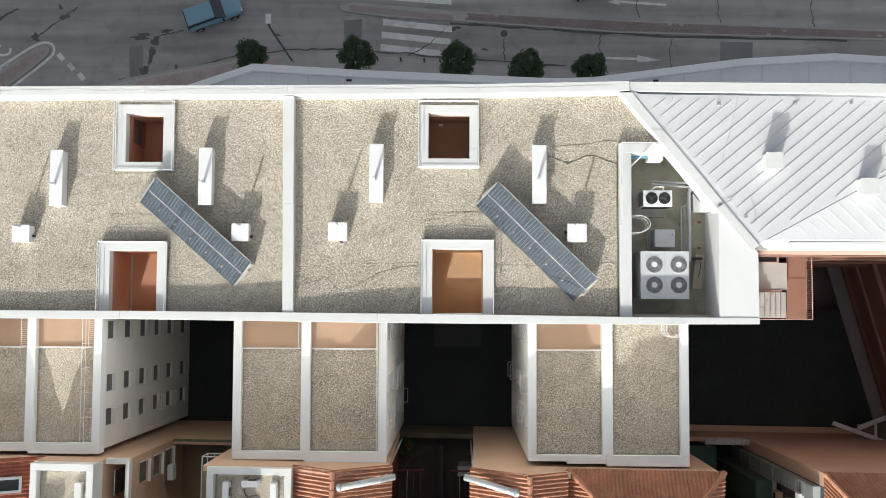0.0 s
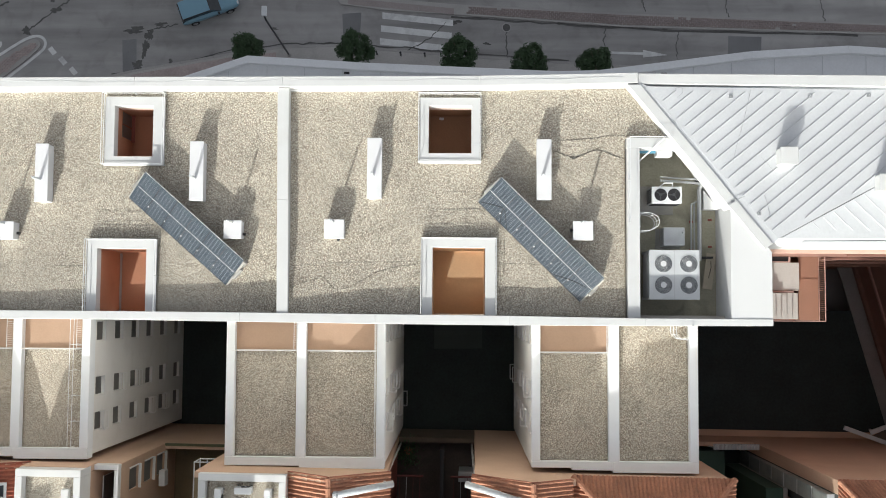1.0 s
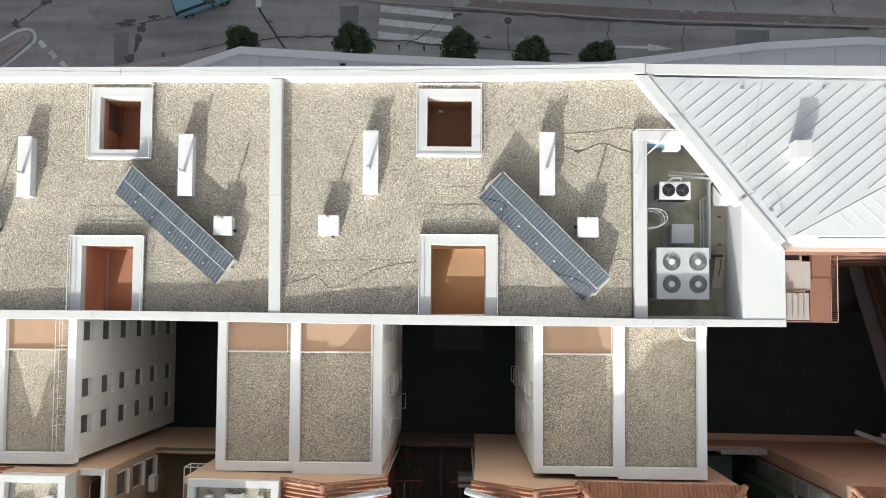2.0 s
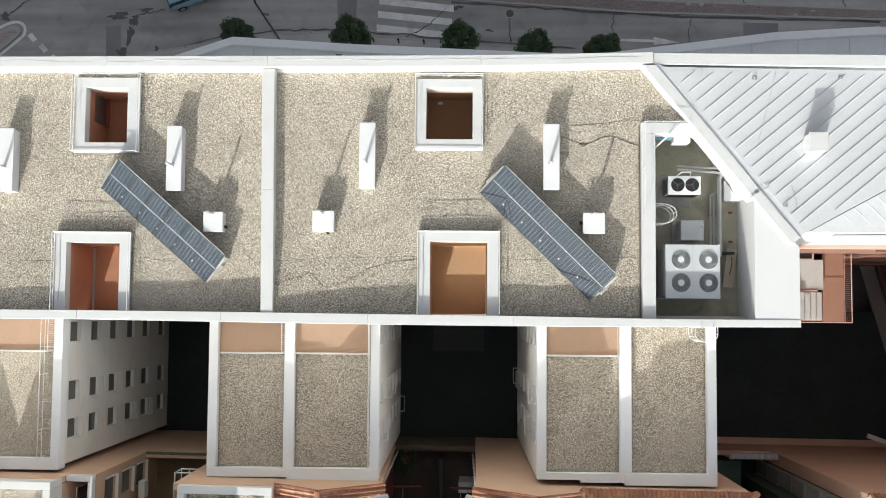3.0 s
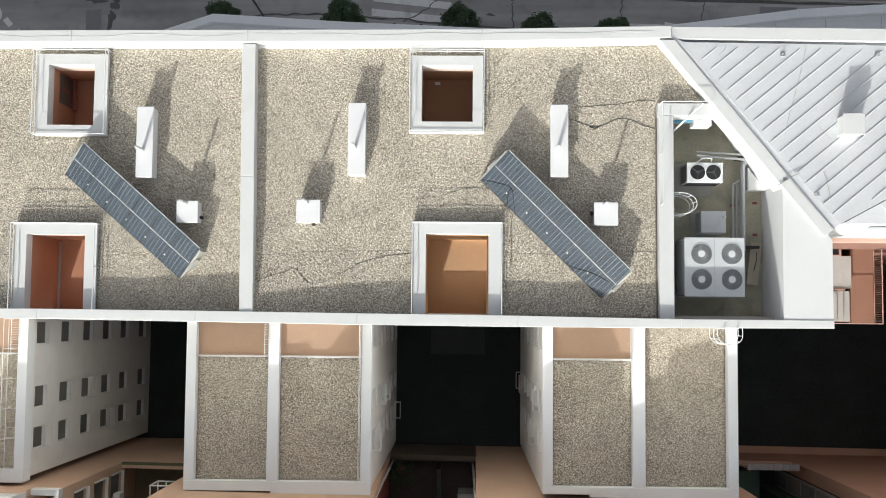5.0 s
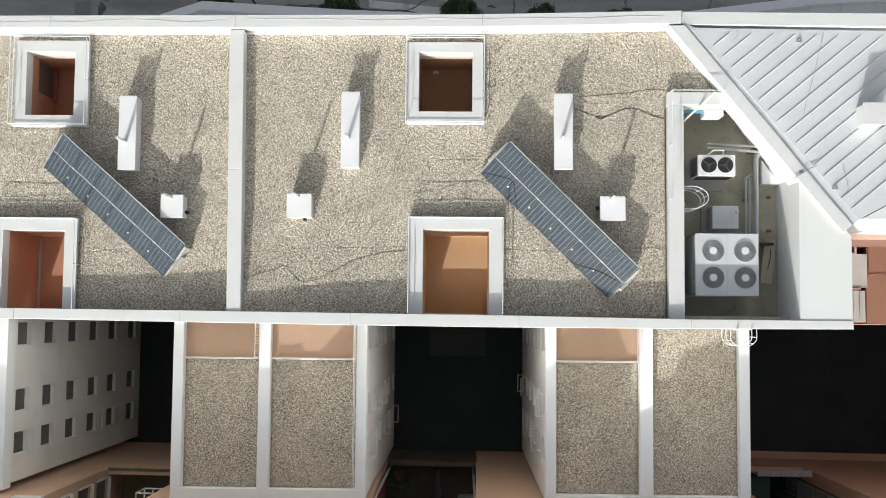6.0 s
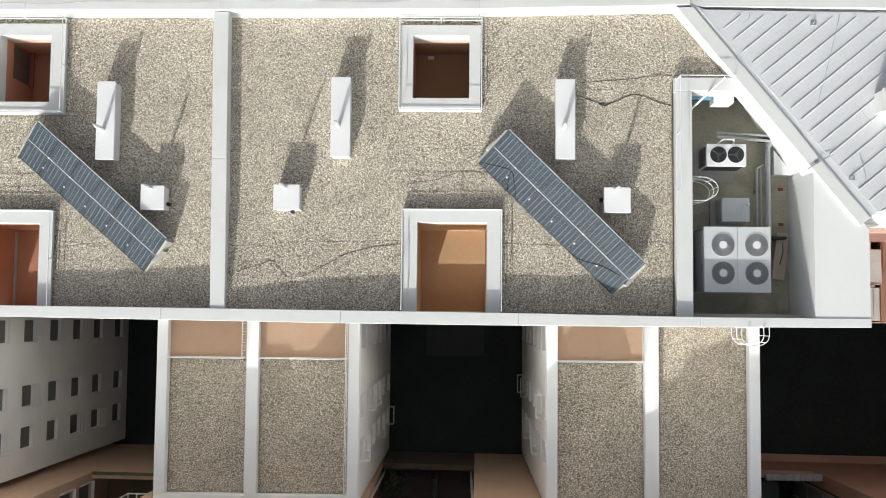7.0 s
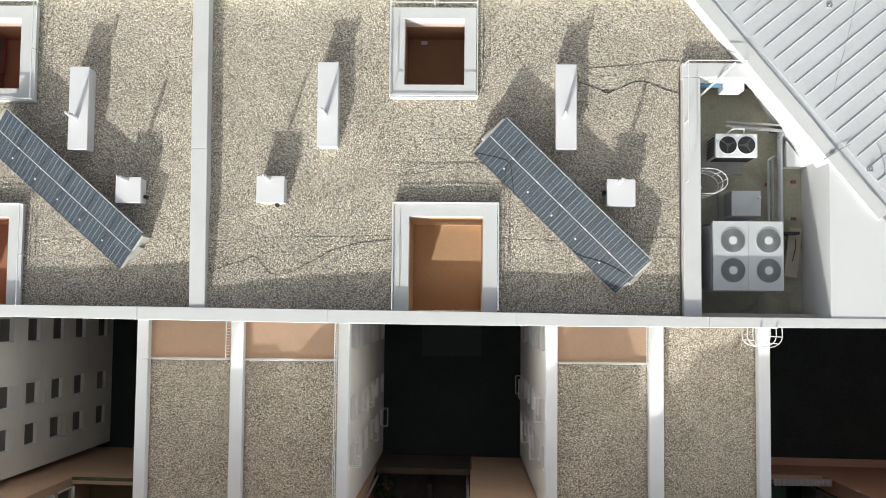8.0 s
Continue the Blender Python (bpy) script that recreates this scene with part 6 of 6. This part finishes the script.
def blotch(cx, cy, rx, ry, seed, mat=TAR, n=40):
    """An irregular stain: a ragged rounded outline made of a few waves."""
    rng = random.Random(seed)
    waves = [(k, rng.random() * 6.28, 0.34 / k ** 0.6) for k in (2, 3, 5, 8, 13)]
    pts = []
    for i in range(n):
        a = 2 * math.pi * i / n
        r = 0.85 + sum(g * math.sin(k * a + f) for k, f, g in waves)
        pts.append((cx + rx * max(0.15, r) * math.cos(a), cy + ry * max(0.15, r) * math.sin(a)))
    bm = bmesh.new()
    c = bm.verts.new((cx, cy, GROUND - 0.013))
    v = [bm.verts.new((x, y, GROUND - 0.014)) for x, y in pts]
    for i in range(n):
        bm.faces.new((c, v[i], v[(i + 1) % n]))
    tagged(part("tar_stain", bm, mat), "dark tar stain on the asphalt street", "stain", kind="structure")


def crack(pts, w=0.06, seed=1, mat=TAR):
    rng = random.Random(seed)
    line = []
    for a, b in zip(pts, pts[1:]):
        for i in range(8):
            p = Vector(a).lerp(Vector(b), i / 8)
            line.append(p + Vector((rng.uniform(-0.07, 0.07), rng.uniform(-0.07, 0.07))))
    line.append(Vector(pts[-1]))
    bm = bmesh.new()
    prev = None
    for i, p in enumerate(line):
        d = (line[min(i + 1, len(line) - 1)] - line[max(i - 1, 0)]).normalized()
        n = Vector((-d.y, d.x)) * w * rng.uniform(0.4, 1.2)
        cur = (bm.verts.new((*(p - n), GROUND - 0.011)), bm.verts.new((*(p + n), GROUND - 0.011)))
        if prev:
            bm.faces.new((prev[0], cur[0], cur[1], prev[1]))
        prev = cur
    bmesh.ops.recalc_face_normals(bm, faces=bm.faces)
    tagged(part("road_crack", bm, mat), "dark sealed crack across the street", "crack", kind="structure")


tagged(part("asphalt_patch", prism([(-23.7, 16.9), (-22.7, 16.9), (-22.75, 19.6), (-23.8, 19.5)], GROUND - 0.03, GROUND - 0.014), PATCH), "dark repaired patch in the asphalt", "road patch", kind="structure")
tagged(part("asphalt_patch", prism([(-7.5, 19.4), (-6.3, 19.4), (-6.2, 21.6), (-7.6, 21.5)], GROUND - 0.03, GROUND - 0.014), PATCH), "dark repaired patch in the asphalt", "road patch", kind="structure")
tagged(part("asphalt_patch", prism([(20.55, 18.4), (22.95, 18.4), (23.0, 19.85), (20.6, 19.9)], GROUND - 0.03, GROUND - 0.014), PATCH), "dark repaired patch in the asphalt", "road patch", kind="structure")
for i, (x, y, rx, ry) in enumerate(((-22.9, 20.25, 0.8, 0.28), (-21.8, 19.9, 0.3, 0.5), (-22.1, 18.9, 0.28, 0.7), (-21.0, 20.7, 0.5, 0.15), (-22.6, 17.6, 0.5, 0.4), (-17.2, 21.4, 0.55, 0.12), (-20.2, 17.95, 0.18, 0.18), (-30.95, 20.2, 0.36, 0.3), (-28.8, 21.75, 0.42, 0.24), (-29.1, 22.5, 0.2, 0.2), (-15.8, 21.9, 0.4, 0.12), (0.7, 20.9, 0.5, 0.18), (8.5, 20.9, 0.4, 0.2), (16.0, 20.3, 0.7, 0.12), (3.0, 19.3, 0.3, 0.1), (-12.6, 20.4, 0.3, 0.1))):
    blotch(x, y, rx, ry, 20 + i)
crack([(-31.2, 19.95), (-30.44, 20.51), (-28.99, 21.65), (-27.8, 22.5)], 0.06, 2)
crack([(-34.5, 21.1), (-33.2, 21.9), (-32.3, 22.4)], 0.10, 13)
crack([(-24.5, 16.95), (-20.5, 17.6), (-15.5, 18.8), (-12, 19.2), (-8, 19.35), (-3, 18.98), (2, 18.55), (9, 18.05)], 0.07, 3)
crack([(-2.9, 18.75), (-1.24, 19.61), (0.0, 20.89)], 0.04, 4)
crack([(11.64, 20.4), (11.55, 19.6), (11.72, 18.0)], 0.045, 5)
crack([(4.46, 20.3), (4.45, 19.0), (4.55, 17.8)], 0.045, 6)
crack([(0.4, 21.33), (8.0, 20.78), (16.0, 20.34), (30.0, 19.95)], 0.09, 7)
crack([(14.5, 24.0), (14.4, 22.4), (14.6, 21.7)], 0.045, 8)
crack([(20.6, 24.5), (20.4, 22.0), (20.7, 21.3)], 0.045, 9)
crack([(17.0, 20.2), (16.85, 19.2), (16.9, 17.7)], 0.045, 12)
crack([(27.5, 24.5), (27.3, 22.5), (27.6, 21.0)], 0.045, 10)
crack([(-22, 20.2), (-20.5, 20.55), (-19.7, 20.7)], 0.05, 11)
for x, y, r in ((4.45, 20.5, 0.34), (13.3, 23.4, 0.3)):
    mh = thing("manhole_cover", "round iron manhole cover in the street", "manhole", (x, y, GROUND - 0.02))
    part("ring", disc(0, 0, 0.0, 0.012, r, 24), KERB, mh)
    part("lid", disc(0, 0, 0.0, 0.016, r * 0.82, 24), TAR, mh)
for i in range(4):
    x = -5.0 + 1.75 * i
    bo = thing("bollard", "short dark iron bollard at the kerb", "bollard", (x, 18.45 - 0.06 * i, GROUND + 0.1), group="kerb bollards")
    part("post", disc(0, 0, 0, 0.75, 0.06, 10), BLACK, bo)
    part("cap", disc(0, 0, 0.75, 0.82, 0.08, 10), BLACK, bo)


def tree(x, y, height, r, seed, label):
    rng = random.Random(seed)
    t = thing("street_tree", label, "tree", (x, y, GROUND + 0.1), group="street trees")
    part("tree_pit", slab_with_holes(-0.5, -0.5, 0.5, 0.5, -0.02, 0.03, [(-0.4, -0.4, 0.4, 0.4)]), KERB, t)
    trunk = bmesh.new()
    fork = Vector((0.05, -0.03, height * 0.45))
    rod((0, 0, -0.02), fork, 0.11, 8, trunk, 0.07)
    ends = []
    for i in range(9):
        a = 2 * math.pi * i / 9 + rng.random()
        e = Vector((r * 0.6 * math.cos(a), r * 0.6 * math.sin(a), height * (0.62 + 0.3 * rng.random())))
        mid = fork.lerp(e, 0.5) + Vector((0, 0, 0.12))
        rod(fork, mid, 0.045, 6, trunk, 0.03)
        rod(mid, e, 0.03, 6, trunk, 0.012)
        ends.append(e)
    part("trunk", trunk, BARK, t)
    verts, faces = [], []
    clumps = []
    for i in range(105):
        a, u = rng.random() * 2 * math.pi, rng.random() ** 0.5
        rr = r * (0.98 + 0.11 * math.sin(3 * a + seed) + 0.08 * math.sin(5 * a + 2 * seed))
        c = Vector((rr * u * math.cos(a) * 0.86, rr * u * math.sin(a) * 0.86, height * (0.66 + 0.30 * (1 - u * u) * rng.random() - 0.10 * rng.random())))
        clumps.append((c, rng.uniform(0.20, 0.36)))
    for c, cr in clumps:
        for _ in range(80):
            d = Vector((rng.gauss(0, 1), rng.gauss(0, 1), rng.gauss(0, 0.8)))
            d = d.normalized() * cr * rng.random() ** 0.4
            p = c + d
            nrm = (d.normalized() + Vector((rng.gauss(0, 0.6), rng.gauss(0, 0.6), 0.5 + rng.gauss(0, 0.5)))).normalized()
            q = nrm.to_track_quat("Z", "Y").to_matrix() @ Euler((0, 0, rng.random() * 6.28)).to_matrix()
            s_ = rng.uniform(0.05, 0.10)
            k = len(verts)
            for lx, ly, lz in ((-s_, 0, 0), (0, -s_ * 0.55, 0.01), (s_, 0, 0), (0, s_ * 0.55, 0.01)):
                verts.append(tuple(p + q @ Vector((lx, ly, lz))))
            faces.append((k, k + 1, k + 2, k + 3))
    me = bpy.data.meshes.new("crown")
    me.from_pydata(verts, [], faces)
    me.materials.append(LEAF)
    cr_ = new("crown", me)
    cr_.parent = t
    cr_["label"] = "dense dark green crown of small leaves"


TL = "small round street tree with dense dark green crown"
tree(-13.95, 18.1, 4.4, 1.2, 1, TL)
tree(-6.35, 18.15, 4.4, 1.35, 2, TL)
tree(0.98, 17.75, 4.5, 1.42, 3, TL)
tree(5.95, 17.2, 4.3, 1.36, 4, TL)
tree(10.55, 17.05, 4.2, 1.3, 5, "small street tree with a sparse lighter green crown")

lp = thing("street_lamp", "grey steel street lamp leaning over the road", "street lamp", (-11.45, 18.40, GROUND + 0.1))
part("base", disc(0, 0, 0, 0.25, 0.13, 12), KERB, lp)
part("pole", rods([(0, 0, 0.2), (0, 0.02, 8.7), (0, 0.15, 9.3)], 0.065, 10), ALU, lp)
hd = part("head", box(-0.17, 0.1, 9.25, 0.17, 0.75, 9.42, 0.04), UNIT_GREY, lp, "pale lamp head")
part("lens", box(-0.11, 0.2, 9.23, 0.11, 0.65, 9.249), GLASS, hd)


def car(at, turn, paint, label, long_roof):
    """Local x points forward; the origin lies on the ground under the middle."""
    t = thing("parked_car", label, "car", at, turn)
    secs = [(-2.17, 0.72, 0.42, 0.70), (-2.05, 0.80, 0.30, 0.86), (-1.2, 0.85, 0.24, 0.92), (0.6, 0.86, 0.24, 0.92), (1.5, 0.83, 0.26, 0.86), (2.0, 0.74, 0.32, 0.74), (2.17, 0.62, 0.42, 0.62)]
    bm = bmesh.new()
    rings = []
    for x, hw, z0, z1 in secs:
        prof = [(-hw * 0.9, z0), (-hw, (z0 + z1) / 2), (-hw * 0.94, z1), (-hw * 0.5, z1 + 0.03), (hw * 0.5, z1 + 0.03), (hw * 0.94, z1), (hw, (z0 + z1) / 2), (hw * 0.9, z0)]
        rings.append([bm.verts.new((x, y, z)) for y, z in prof])
    for a, b in zip(rings, rings[1:]):
        for i in range(8):
            bm.faces.new((a[i], b[i], b[(i + 1) % 8], a[(i + 1) % 8]))
    bm.faces.new(rings[0])
    bm.faces.new(rings[-1][::-1])
    bmesh.ops.recalc_face_normals(bm, faces=bm.faces)
    part("body", bm, paint, t, smooth=True)
    r0 = -2.0 if long_roof else -1.2
    cab = bmesh.new()
    rings = []
    for x, hw, z in ((r0 - 0.12, 0.78, 0.93), (r0 + 0.12, 0.66, 1.42), (0.15, 0.66, 1.45), (0.85, 0.78, 0.93)):
        rings.append([cab.verts.new((x, y, zz)) for y, zz in ((-hw, z - 0.0), (hw, z - 0.0), (hw, 0.90), (-hw, 0.90))])
    for a, b in zip(rings, rings[1:]):
        for i in range(4):
            cab.faces.new((a[i], b[i], b[(i + 1) % 4], a[(i + 1) % 4]))
    cab.faces.new(rings[0]), cab.faces.new(rings[-1][::-1])
    bmesh.ops.recalc_face_normals(cab, faces=cab.faces)
    part("glasshouse", cab, GLASS, t, "dark car windows")
    part("roof_panel", box(r0 + 0.05, -0.66, 1.425, 0.12, 0.66, 1.475, 0.02), paint, t)
    for s_ in (-1, 1):
        part("headlight", box(2.02, s_ * 0.5 - 0.12, 0.62, 2.16, s_ * 0.5 + 0.12, 0.72, 0.02), METAL_WHITE, t)
        part("mirror", box(0.55, s_ * 0.92 - 0.10, 0.92, 0.68, s_ * 0.92 + 0.10, 1.04, 0.02), BLACK, t)
        for x in (-1.35, 1.35):
            wh = part("wheel", rod((x, s_ * 0.70, 0.31), (x, s_ * 0.87, 0.31), 0.31, 18), RUBBER, t)
            part("rim", rod((x, s_ * 0.865, 0.31), (x, s_ * 0.88, 0.31), 0.19, 14), GALV, wh)
    return t


car((-17.34, 21.91, GROUND - 0.02), 20, CAR_BLUE, "light blue estate car on the street", True)
car((11.35, 24.1, GROUND - 0.02), 192, CAR_WHITE, "white hatchback car on the street", False)
for ob in bpy.data.objects:
    if ob not in built_before and ob.parent is None:
        ob.location.y += STREET_Y
